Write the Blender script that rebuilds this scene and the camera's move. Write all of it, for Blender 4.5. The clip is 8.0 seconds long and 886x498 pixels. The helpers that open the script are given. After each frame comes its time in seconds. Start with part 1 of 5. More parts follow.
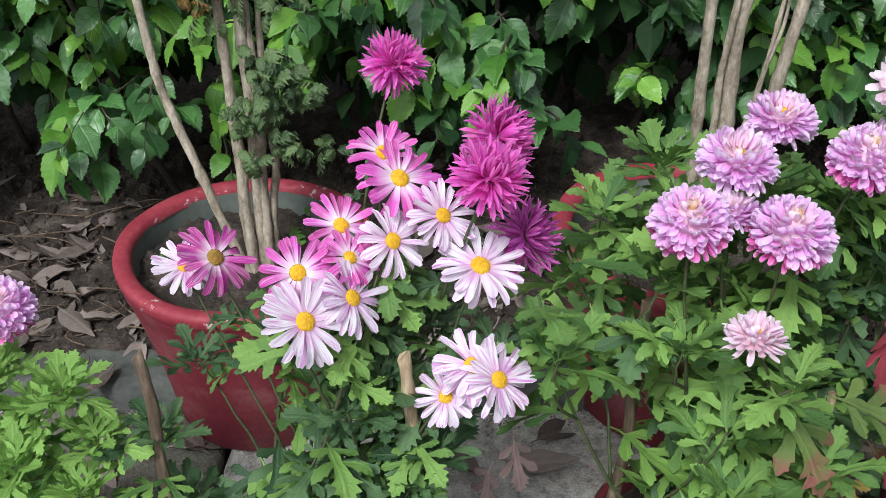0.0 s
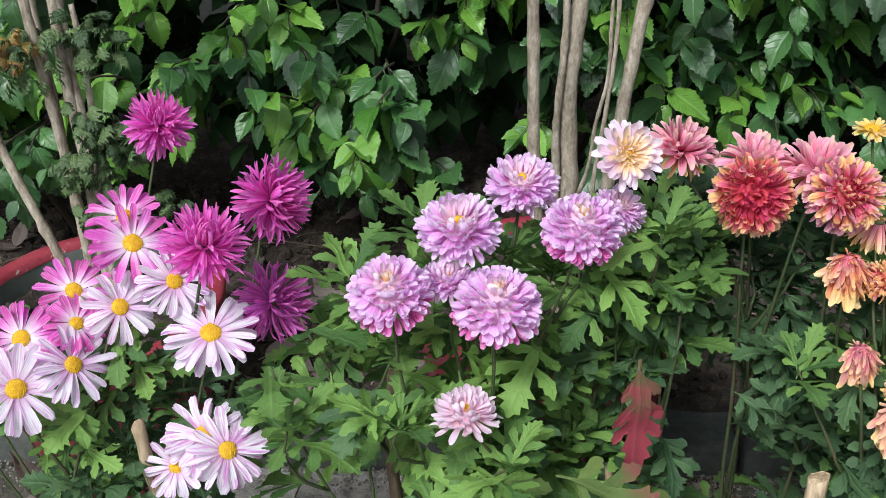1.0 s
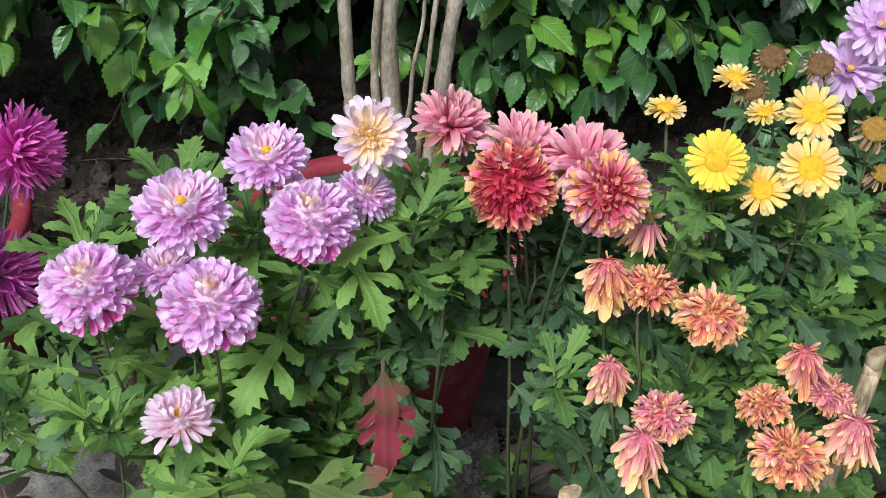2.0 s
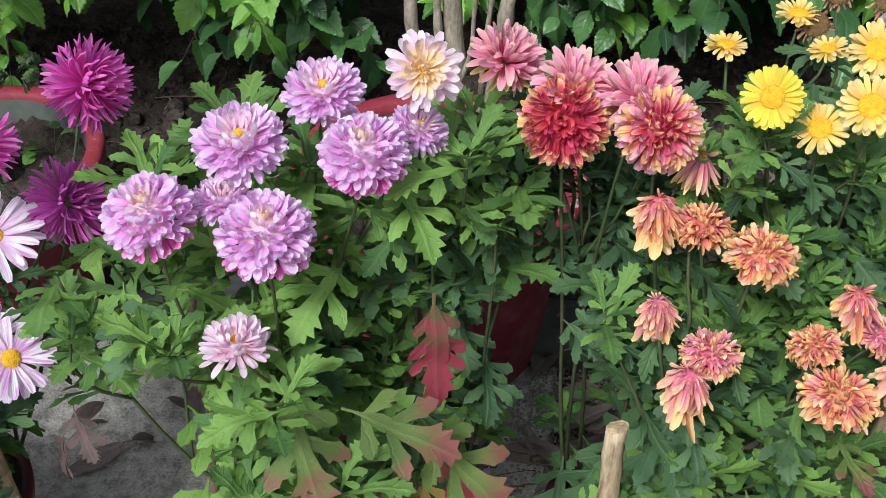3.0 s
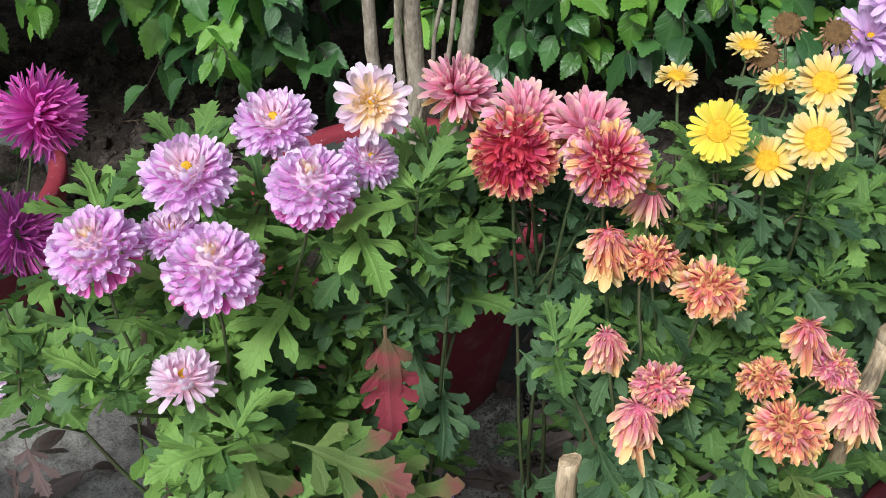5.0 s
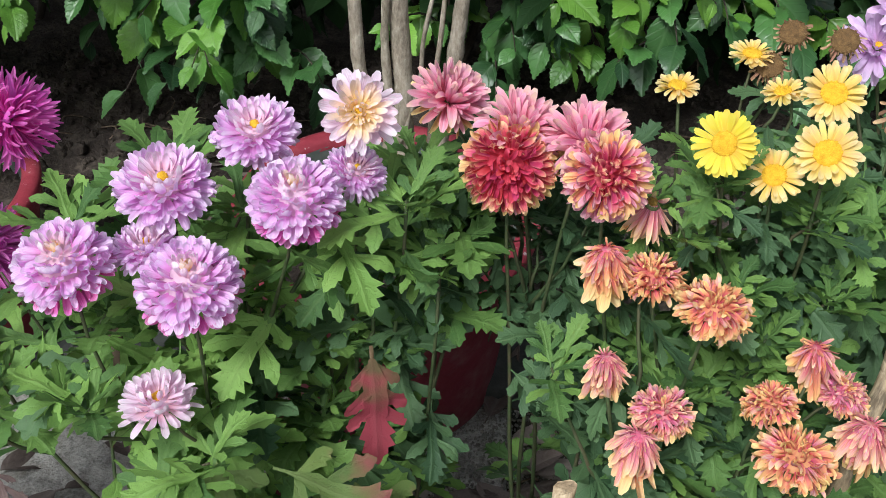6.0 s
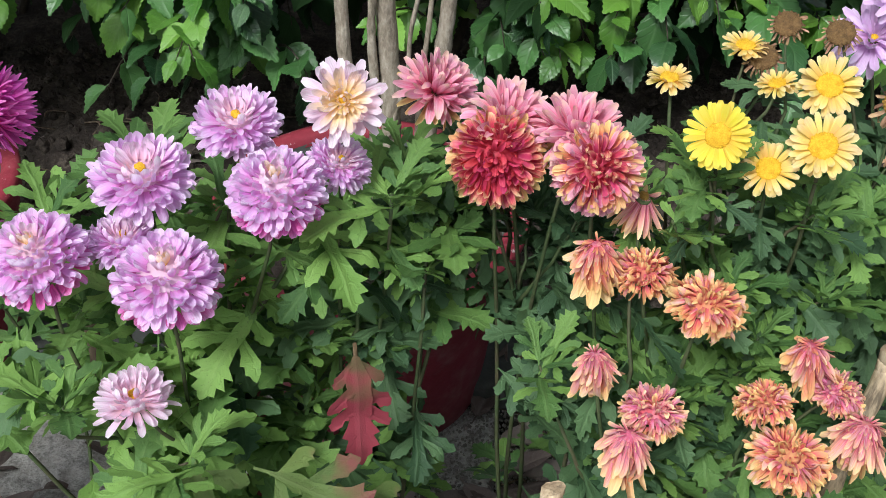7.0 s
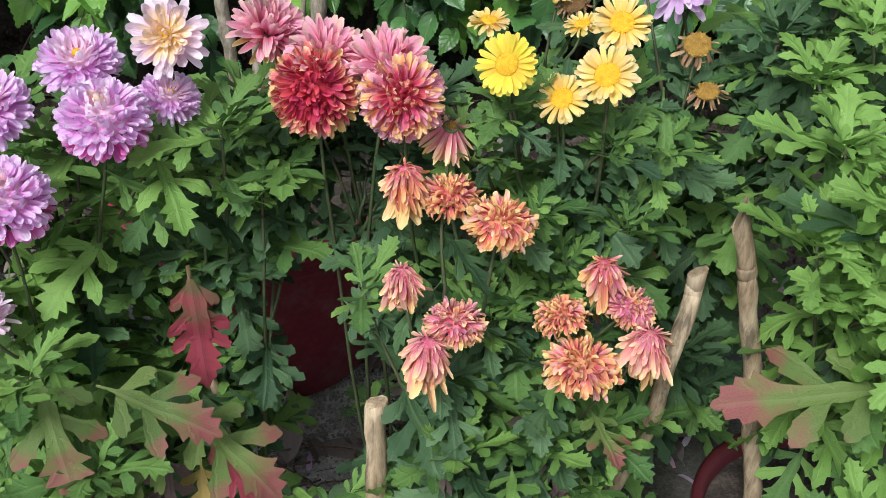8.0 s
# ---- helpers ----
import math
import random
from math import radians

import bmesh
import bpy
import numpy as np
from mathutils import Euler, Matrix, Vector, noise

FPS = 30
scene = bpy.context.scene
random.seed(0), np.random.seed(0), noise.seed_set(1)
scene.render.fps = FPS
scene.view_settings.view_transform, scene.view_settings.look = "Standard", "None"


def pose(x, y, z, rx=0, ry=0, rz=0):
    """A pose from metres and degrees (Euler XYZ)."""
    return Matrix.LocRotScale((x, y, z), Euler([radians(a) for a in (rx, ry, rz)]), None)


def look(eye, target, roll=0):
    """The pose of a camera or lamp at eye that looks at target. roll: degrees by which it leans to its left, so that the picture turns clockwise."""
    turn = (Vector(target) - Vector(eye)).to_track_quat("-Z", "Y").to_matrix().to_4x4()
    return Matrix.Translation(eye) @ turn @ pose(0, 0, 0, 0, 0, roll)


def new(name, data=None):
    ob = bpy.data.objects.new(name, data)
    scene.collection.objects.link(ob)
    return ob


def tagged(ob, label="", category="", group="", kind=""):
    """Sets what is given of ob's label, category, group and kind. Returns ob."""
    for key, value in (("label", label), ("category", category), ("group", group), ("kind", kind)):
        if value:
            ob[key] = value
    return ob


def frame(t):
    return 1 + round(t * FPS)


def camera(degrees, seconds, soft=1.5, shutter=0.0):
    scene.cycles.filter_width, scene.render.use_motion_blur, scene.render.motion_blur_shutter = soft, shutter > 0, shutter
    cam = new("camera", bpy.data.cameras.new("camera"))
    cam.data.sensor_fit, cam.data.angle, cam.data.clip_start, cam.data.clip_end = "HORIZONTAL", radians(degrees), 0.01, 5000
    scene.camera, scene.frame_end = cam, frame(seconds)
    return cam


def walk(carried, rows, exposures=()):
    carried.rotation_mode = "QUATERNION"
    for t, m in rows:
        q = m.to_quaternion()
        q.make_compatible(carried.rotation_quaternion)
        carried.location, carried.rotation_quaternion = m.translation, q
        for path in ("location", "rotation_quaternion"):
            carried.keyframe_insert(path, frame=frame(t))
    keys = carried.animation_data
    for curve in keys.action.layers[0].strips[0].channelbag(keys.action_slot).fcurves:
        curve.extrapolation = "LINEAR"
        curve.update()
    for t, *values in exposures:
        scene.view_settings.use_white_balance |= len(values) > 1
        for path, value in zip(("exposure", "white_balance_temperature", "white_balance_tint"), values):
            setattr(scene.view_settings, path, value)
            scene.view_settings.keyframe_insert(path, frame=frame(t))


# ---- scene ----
cam = camera(46.0, 8.0, soft=0.78)
PATH = [
    (0, (-0.351, -0.704, 0.934), (-0.351, 0.968, -0.164), 0.0),
    (0.1, (-0.32, -0.709, 0.931), (-0.312, 0.963, -0.166), 0.6),
    (0.2, (-0.282, -0.719, 0.934), (-0.29, 0.955, -0.161), 0.9),
    (0.3, (-0.236, -0.727, 0.934), (-0.298, 0.956, -0.144), -0.2),
    (0.4, (-0.216, -0.722, 0.94), (-0.276, 0.957, -0.145), 0.1),
    (0.5, (-0.195, -0.726, 0.94), (-0.295, 0.967, -0.119), -1.0),
    (0.7, (-0.153, -0.708, 0.939), (-0.289, 0.989, -0.111), -1.8),
    (0.8, (-0.135, -0.696, 0.941), (-0.267, 1.0, -0.109), -1.8),
    (1, (-0.081, -0.665, 0.941), (-0.221, 1.038, -0.098), -2.0),
    (1.1, (-0.07, -0.645, 0.949), (-0.174, 1.045, -0.116), -0.7),
    (1.2, (-0.046, -0.627, 0.953), (-0.141, 1.051, -0.132), -0.2),
    (1.3, (-0.002, -0.603, 0.945), (-0.129, 1.064, -0.153), -0.6),
    (1.5, (0.024, -0.572, 0.954), (-0.023, 1.079, -0.175), 1.2),
    (1.6, (0.045, -0.566, 0.956), (0.005, 1.079, -0.181), 1.4),
    (1.7, (0.054, -0.555, 0.955), (0.027, 1.078, -0.199), 1.1),
    (1.8, (0.061, -0.55, 0.951), (0.042, 1.071, -0.22), 1.5),
    (1.9, (0.069, -0.552, 0.952), (0.033, 1.054, -0.24), 0.8),
    (2, (0.071, -0.545, 0.957), (0.009, 1.032, -0.271), 1.5),
    (2.2, (0.089, -0.549, 0.957), (-0.043, 0.995, -0.307), 1.5),
    (3.3, (0.088, -0.553, 0.956), (-0.113, 0.939, -0.36), -1.0),
    (3.5, (0.092, -0.549, 0.957), (-0.09, 0.945, -0.36), -1.2),
    (4, (0.095, -0.548, 0.961), (-0.079, 0.947, -0.356), -1.3),
    (4.5, (0.099, -0.547, 0.96), (-0.073, 0.952, -0.353), -0.9),
    (5, (0.109, -0.541, 0.962), (-0.061, 0.981, -0.325), -0.3),
    (5.2, (0.111, -0.541, 0.963), (-0.056, 0.989, -0.314), 0.0),
    (6.5, (0.096, -0.496, 0.932), (-0.027, 1.039, -0.345), 1.2),
    (7, (0.102, -0.5, 0.93), (-0.015, 1.037, -0.345), 1.5),
    (7.5, (0.145, -0.519, 0.925), (0.031, 1.019, -0.349), 1.6),
    (7.7, (0.183, -0.53, 0.931), (0.04, 0.987, -0.364), 1.4),
    (7.8, (0.193, -0.549, 0.926), (0.081, 0.997, -0.338), 1.9),
    (8, (0.21, -0.559, 0.925), (0.135, 0.983, -0.348), 2.3),
]
walk(cam, [(t, look(eye, target, roll)) for t, eye, target, roll in PATH],
     exposures=[(0, 0.13, 6050, 8), (8, 0.13, 6050, 8)])

# ---- world and sun: soft daylight in open shade ----
SUN_UP, SUN_TURN = radians(52), radians(205)
world = bpy.data.worlds.new("sky")
scene.world = world
world.use_nodes = True
wn = world.node_tree
wn.nodes.clear()
sky = wn.nodes.new("ShaderNodeTexSky")
sky.sky_type = "NISHITA"
sky.sun_disc = False
sky.sun_elevation, sky.sun_rotation = SUN_UP, SUN_TURN
sky.dust_density = 4.0
soften = wn.nodes.new("ShaderNodeHueSaturation")
soften.inputs["Saturation"].default_value = 0.35
back = wn.nodes.new("ShaderNodeBackground")
back.inputs["Strength"].default_value = 0.13
wout = wn.nodes.new("ShaderNodeOutputWorld")
wn.links.new(sky.outputs[0], soften.inputs["Color"])
wn.links.new(soften.outputs[0], back.inputs["Color"])
wn.links.new(back.outputs[0], wout.inputs["Surface"])
sun = new("sun", bpy.data.lights.new("sun", "SUN"))
sun.data.energy, sun.data.angle, sun.data.color = 2.6, radians(14), (1.0, 0.975, 0.94)
sun_way = Vector((math.sin(SUN_TURN) * math.cos(SUN_UP), math.cos(SUN_TURN) * math.cos(SUN_UP), math.sin(SUN_UP)))
sun.matrix_world = look(sun_way * 20, (0, 0, 0))

rnd = random.Random(7)
U = rnd.uniform


# ---- materials ----
def graph(name):
    m = bpy.data.materials.new(name)
    m.use_nodes = True
    nt = m.node_tree
    nt.nodes.clear()

    def add(kind, inputs=None, **props):
        n = nt.nodes.new("ShaderNode" + kind)
        for k, v in props.items():
            setattr(n, k, v)
        for k, v in (inputs or {}).items():
            if hasattr(v, "is_output"):
                nt.links.new(v, n.inputs[k])
            else:
                n.inputs[k].default_value = v
        return n

    def ramp(fac, stops, mode="LINEAR"):
        n = add("ValToRGB", {"Fac": fac})
        n.color_ramp.interpolation = mode
        el = n.color_ramp.elements
        while len(el) < len(stops):
            el.new(0.5)
        for e, (p, c) in zip(el, stops):
            e.position = p
            e.color = (*c, 1) if len(c) == 3 else c
        return n.outputs["Color"]

    def mix(fac, a, b, mode="MIX"):
        n = add("Mix", data_type="RGBA", blend_type=mode)
        for sock, v in ((n.inputs[0], fac), (n.inputs[6], a), (n.inputs[7], b)):
            if hasattr(v, "is_output"):
                nt.links.new(v, sock)
            else:
                sock.default_value = (*v, 1) if isinstance(v, tuple) and len(v) == 3 else v
        return n.outputs[2]

    def calc(op, a, b=0.0, c=0.0, clamp=False):
        n = add("Math", operation=op, use_clamp=clamp)
        for i, v in enumerate((a, b, c)):
            if hasattr(v, "is_output"):
                nt.links.new(v, n.inputs[i])
            else:
                n.inputs[i].default_value = v
        return n.outputs[0]

    def finish(surface):
        o = add("OutputMaterial")
        nt.links.new(surface, o.inputs["Surface"])
        return m

    return add, ramp, mix, calc, finish


def grain(add, scale, detail=4.0, vector=None, rough=0.6):
    ins = {"Scale": scale, "Detail": detail, "Roughness": rough}
    if vector is not None:
        ins["Vector"] = vector
    return add("TexNoise", ins).outputs["Fac"]


def thin_surface(add, finish, colour, rough, through_light, bump=None, spec=0.4, tint=None):
    ins = {"Base Color": colour, "Roughness": rough, "Specular IOR Level": spec}
    if bump is not None:
        ins["Normal"] = bump
    p = add("BsdfPrincipled", ins)
    tr = add("BsdfTranslucent", {"Color": tint if tint is not None else colour})
    mx = add("MixShader", {0: through_light, 1: p.outputs[0], 2: tr.outputs[0]})
    return finish(mx.outputs[0])


def petal_material(name, stops, stripe=None, amount=0.0, vary=0.25, light=0.3, lines=9.0, edge=None):
    """stops: colours from the petal's base to its tip; stripe: colour of the lengthwise streaks."""
    add, ramp, mix, calc, finish = graph(name)
    uv = add("UVMap").outputs[0]
    sep = add("SeparateXYZ", {0: uv})
    u, v = sep.outputs[0], sep.outputs[1]
    rand = calc("FRACT", calc("ADD", add("ObjectInfo").outputs["Random"], add("NewGeometry").outputs["Random Per Island"]))
    coord = add("TexCoord").outputs["Object"]
    wob = calc("ADD", v, calc("MULTIPLY", calc("SUBTRACT", rand, 0.5), 0.3))
    col = ramp(wob, stops)
    if stripe:
        streak = add("CombineXYZ", {0: calc("MULTIPLY", u, lines), 1: calc("MULTIPLY", v, 1.2), 2: calc("MULTIPLY", rand, 37.0)})
        n = add("TexNoise", {"Vector": streak.outputs[0], "Scale": 1.0, "Detail": 2.0}).outputs["Fac"]
        m = calc("MULTIPLY", ramp(n, [(0.46, (0, 0, 0)), (0.62, (1, 1, 1))]), amount)
        m = calc("MULTIPLY", m, ramp(calc("FRACT", calc("MULTIPLY", rand, 7.3)), [(0.0, (0.35,) * 3), (1.0, (1,) * 3)]))
        col = mix(m, col, stripe)
    if edge:
        rim = ramp(calc("ABSOLUTE", calc("SUBTRACT", u, 0.5)), [(0.26, (0, 0, 0)), (0.5, (1, 1, 1))])
        col = mix(calc("MULTIPLY", rim, calc("MULTIPLY_ADD", v, 0.6, 0.15)), col, edge)
    fine = grain(add, 260.0, 3.0, coord)
    col = mix(calc("MULTIPLY", fine, 0.07), col, (0.9, 0.85, 0.9))
    hs = add("HueSaturation", {"Color": col, "Value": calc("MULTIPLY_ADD", calc("FRACT", calc("MULTIPLY", rand, 13.7)), vary * 2, 1 - vary),
                               "Hue": calc("MULTIPLY_ADD", calc("FRACT", calc("MULTIPLY", rand, 5.1)), 0.03, 0.485)})
    ribs = calc("SINE", calc("MULTIPLY", u, 34.0))
    bump = add("Bump", {"Height": ribs, "Strength": 0.25, "Distance": 0.0006}).outputs[0]
    return thin_surface(add, finish, hs.outputs[0], 0.55, light, bump, 0.25)


def leaf_material(name, dark, bright, vein, rough=0.5, light=0.25, spec=0.35, blush=None, blush_at=(0.45, 0.7), sides=5.0, slope=0.84, depth=0.0018):
    add, ramp, mix, calc, finish = graph(name)
    sep = add("SeparateXYZ", {0: add("UVMap").outputs[0]})
    u, v = sep.outputs[0], sep.outputs[1]
    rand = add("ObjectInfo").outputs["Random"]
    isle = add("NewGeometry").outputs["Random Per Island"]
    pick = calc("FRACT", calc("ADD", rand, isle))
    coord = add("TexCoord").outputs["Object"]
    warp = grain(add, 14.0, 2.0, coord)
    across = calc("ABSOLUTE", calc("SUBTRACT", u, 0.5))
    rib = ramp(across, [(0.0, (1,) * 3), (0.035, (0,) * 3)])
    saw = calc("PINGPONG", calc("SUBTRACT", calc("MULTIPLY", calc("ADD", v, calc("MULTIPLY", warp, 0.1)), sides), calc("MULTIPLY", across, sides * slope)), 0.5)
    side = ramp(saw, [(0.0, (1,) * 3), (0.12, (0,) * 3)])
    veins = calc("MAXIMUM", rib, calc("MULTIPLY", side, 0.55))
    blotch = grain(add, 28.0, 4.0, coord)
    col = mix(ramp(calc("ADD", calc("MULTIPLY", pick, 0.75), calc("MULTIPLY", blotch, 0.35)), [(0.15, (0,) * 3), (1.0, (1,) * 3)]), dark, bright)
    speck = ramp(grain(add, 44.0, 3.0, coord), [(0.6, (0,) * 3), (0.72, (1,) * 3)])
    col = mix(calc("MULTIPLY", speck, 0.4), col, (0.07, 0.065, 0.03))
    if blush:
        soft = grain(add, 6.0, 2.0, coord, 0.4)
        edge = calc("ADD", calc("ADD", v, calc("MULTIPLY", calc("SUBTRACT", soft, 0.5), 0.9)), calc("MULTIPLY", across, 0.5))
        col = mix(ramp(edge, [(blush_at[0], (0,) * 3), (blush_at[1], (1,) * 3)]), col, blush)
    col = mix(calc("MULTIPLY", veins, 0.17), col, vein)
    height = calc("ADD", calc("MULTIPLY", veins, -0.8), calc("MULTIPLY", grain(add, 90.0, 3.0, coord), 0.5))
    bump = add("Bump", {"Height": height, "Strength": 0.5, "Distance": depth}).outputs[0]
    return thin_surface(add, finish, col, rough, light, bump, spec)


def solid_material(name, stops, scale, rough=0.8, bump=0.004, fine=6.0, spec=0.3, stain=None, stain_at=(0.6, 0.7), stain_scale=9.0, stretch=(1, 1, 1), vary=0.0):
    add, ramp, mix, calc, finish = graph(name)
    mp = add("Mapping", {"Vector": add("TexCoord").outputs["Object"], "Scale": stretch}).outputs[0]
    a, b = grain(add, scale, 6.0, mp), grain(add, scale * fine, 5.0, mp)
    h = calc("ADD", calc("MULTIPLY", a, 0.6), calc("MULTIPLY", b, 0.4))
    col = ramp(h, stops)
    if stain:
        s = ramp(grain(add, stain_scale, 5.0, mp, 0.7), [(stain_at[0], (0,) * 3), (stain_at[1], (1,) * 3)])
        col = mix(calc("MULTIPLY", s, stain[3] if len(stain) > 3 else 1.0), col, tuple(stain[:3]))
    if vary:
        r = add("ObjectInfo").outputs["Random"]
        col = add("HueSaturation", {"Color": col, "Value": calc("MULTIPLY_ADD", r, 2 * vary, 1 - vary)}).outputs[0]
    bm = add("Bump", {"Height": h, "Strength": 0.6, "Distance": bump}).outputs[0]
    p = add("BsdfPrincipled", {"Base Color": col, "Roughness": rough, "Normal": bm, "Specular IOR Level": spec})
    return finish(p.outputs[0])


M_SOIL = solid_material("soil", [(0.32, (0.012, 0.009, 0.007)), (0.5, (0.045, 0.035, 0.028)), (0.68, (0.13, 0.105, 0.083))], 30.0, 0.95, 0.02)
M_PAVING = solid_material("paving", [(0.38, (0.2, 0.195, 0.17)), (0.5, (0.43, 0.42, 0.38)), (0.6, (0.58, 0.57, 0.52))], 60.0, 0.94, 0.01, 5.0, stain=(0.3, 0.28, 0.24, 0.5), stain_at=(0.46, 0.62), stain_scale=40.0)
M_MOSSY = solid_material("mossy_paving", [(0.32, (0.055, 0.052, 0.04)), (0.5, (0.14, 0.138, 0.11)), (0.68, (0.25, 0.25, 0.21))], 20.0, 0.95, 0.016, 10.0, stain=(0.05, 0.042, 0.032, 0.9), stain_at=(0.42, 0.6), stain_scale=10.0)
M_BROWN_STICK = solid_material("dark_brown_stick", [(0.34, (0.04, 0.027, 0.018)), (0.5, (0.12, 0.085, 0.058)), (0.66, (0.26, 0.2, 0.14))], 55.0, 0.85, 0.003, 5.0, stretch=(1, 1, 0.1))
M_GRIT = solid_material("grit", [(0.3, (0.12, 0.11, 0.095)), (0.5, (0.24, 0.225, 0.2)), (0.7, (0.42, 0.4, 0.36))], 90.0, 0.95, 0.002)
M_KERB = solid_material("kerb_stone", [(0.3, (0.04, 0.042, 0.038)), (0.55, (0.085, 0.09, 0.082)), (0.75, (0.14, 0.145, 0.13))], 14.0, 0.92, 0.008, stain=(0.035, 0.045, 0.028, 0.7), vary=0.15)
M_POT = solid_material("red_pot_paint", [(0.3, (0.17, 0.02, 0.033)), (0.5, (0.24, 0.03, 0.048)), (0.7, (0.32, 0.07, 0.085))], 11.0, 0.62, 0.003, 9.0, 0.35, stain=(0.36, 0.2, 0.2, 0.5), stain_at=(0.52, 0.72), stain_scale=15.0)
M_POT_RIM = solid_material("worn_red_rim_paint", [(0.3, (0.2, 0.022, 0.035)), (0.5, (0.28, 0.034, 0.052)), (0.7, (0.36, 0.08, 0.095))], 14.0, 0.6, 0.004, 9.0, 0.35, stain=(0.62, 0.56, 0.54, 0.85), stain_at=(0.62, 0.66), stain_scale=34.0)
M_POT_IN = solid_material("pot_lining", [(0.3, (0.08, 0.1, 0.085)), (0.6, (0.15, 0.17, 0.15)), (0.8, (0.2, 0.1, 0.09))], 12.0, 0.9, 0.002)
M_POT_DARK = solid_material("dark_pot_paint", [(0.3, (0.06, 0.011, 0.014)), (0.6, (0.1, 0.016, 0.02)), (0.8, (0.14, 0.03, 0.033))], 10.0, 0.55, 0.0015, stain=(0.2, 0.15, 0.13, 0.6), stain_at=(0.66, 0.74), stain_scale=18.0)
M_BARK = solid_material("pale_bark", [(0.34, (0.16, 0.13, 0.095)), (0.5, (0.38, 0.325, 0.25)), (0.66, (0.58, 0.52, 0.42))], 60.0, 0.92, 0.007, 5.0, stretch=(1, 1, 0.45), stain=(0.1, 0.09, 0.05, 0.7), stain_at=(0.52, 0.66), stain_scale=40.0)
M_TWIG = solid_material("twig_bark", [(0.3, (0.03, 0.024, 0.018)), (0.7, (0.1, 0.08, 0.06))], 60.0, 0.9, 0.001, vary=0.3)
M_CANE = solid_material("cane", [(0.36, (0.15, 0.105, 0.062)), (0.5, (0.36, 0.27, 0.17)), (0.64, (0.56, 0.45, 0.31))], 55.0, 0.75, 0.003, 5.0, stretch=(1, 1, 0.16), stain=(0.09, 0.07, 0.05, 0.8), stain_at=(0.54, 0.64), stain_scale=60.0, vary=0.2)
M_STEM = solid_material("green_stem", [(0.3, (0.03, 0.05, 0.02)), (0.7, (0.085, 0.12, 0.045))], 60.0, 0.65, 0.0006, stain=(0.09, 0.06, 0.04, 0.7), stain_at=(0.45, 0.65), stain_scale=25.0)
M_DRY = leaf_material("dry_leaf_brown", (0.085, 0.065, 0.055), (0.32, 0.265, 0.235), (0.42, 0.37, 0.32), 0.85, 0.08, 0.2)
M_HEDGE = leaf_material("hedge_leaf_green", (0.016, 0.054, 0.022), (0.12, 0.3, 0.075), (0.24, 0.38, 0.18), 0.4, 0.2, 0.75, sides=6.0, slope=1.1, depth=0.0016)
M_HEDGE_LIME = leaf_material("hedge_leaf_light_green", (0.055, 0.185, 0.022), (0.25, 0.5, 0.07), (0.32, 0.5, 0.17), 0.38, 0.28, 0.75, sides=6.0, slope=1.1, depth=0.0016)
# Inner hedge leaves: the shade inside the hedge is put into their green.
M_HEDGE_SHADED = leaf_material("hedge_leaf_shade_dark", (0.008, 0.022, 0.009), (0.028, 0.07, 0.02), (0.05, 0.09, 0.04), 0.6, 0.1, 0.12, sides=6.0, slope=1.1, depth=0.001)
M_MUM = leaf_material("chrysanthemum_leaf_green", (0.06, 0.14, 0.04), (0.23, 0.4, 0.09), (0.27, 0.42, 0.16), 0.55, 0.22, 0.3)
M_MUM_DARK = leaf_material("chrysanthemum_leaf_dark", (0.034, 0.08, 0.036), (0.12, 0.215, 0.09), (0.16, 0.26, 0.11), 0.5, 0.18, 0.3)
M_MUM_LIME = leaf_material("chrysanthemum_leaf_lime", (0.18, 0.34, 0.07), (0.28, 0.47, 0.115), (0.34, 0.5, 0.16), 0.55, 0.28, 0.3)
M_MUM_RED = leaf_material("chrysanthemum_leaf_red", (0.13, 0.1, 0.05), (0.16, 0.13, 0.06), (0.32, 0.12, 0.12), 0.6, 0.2, 0.25, blush=(0.36, 0.06, 0.085), blush_at=(0.2, 0.55))
M_MUM_BLUSH = leaf_material("chrysanthemum_leaf_blushed", (0.1, 0.16, 0.045), (0.18, 0.26, 0.07), (0.25, 0.28, 0.13), 0.6, 0.25, 0.25, blush=(0.28, 0.1, 0.09), blush_at=(0.6, 1.15))
M_MUM_YELLOW = leaf_material("chrysanthemum_leaf_yellow", (0.34, 0.24, 0.05), (0.5, 0.38, 0.12), (0.5, 0.4, 0.2), 0.6, 0.25, 0.25, blush=(0.3, 0.17, 0.08), blush_at=(0.6, 0.9))
M_MUM_WITHER = leaf_material("chrysanthemum_leaf_withered", (0.07, 0.05, 0.048), (0.2, 0.14, 0.13), (0.28, 0.2, 0.17), 0.75, 0.12, 0.2)
M_CURLY = leaf_material("curly_leaf_dark", (0.036, 0.075, 0.028), (0.15, 0.23, 0.085), (0.14, 0.2, 0.08), 0.4, 0.15, 0.5)
M_CLOVER = leaf_material("weed_leaf", (0.08, 0.18, 0.04), (0.16, 0.3, 0.07), (0.2, 0.34, 0.12), 0.5, 0.25, 0.3)

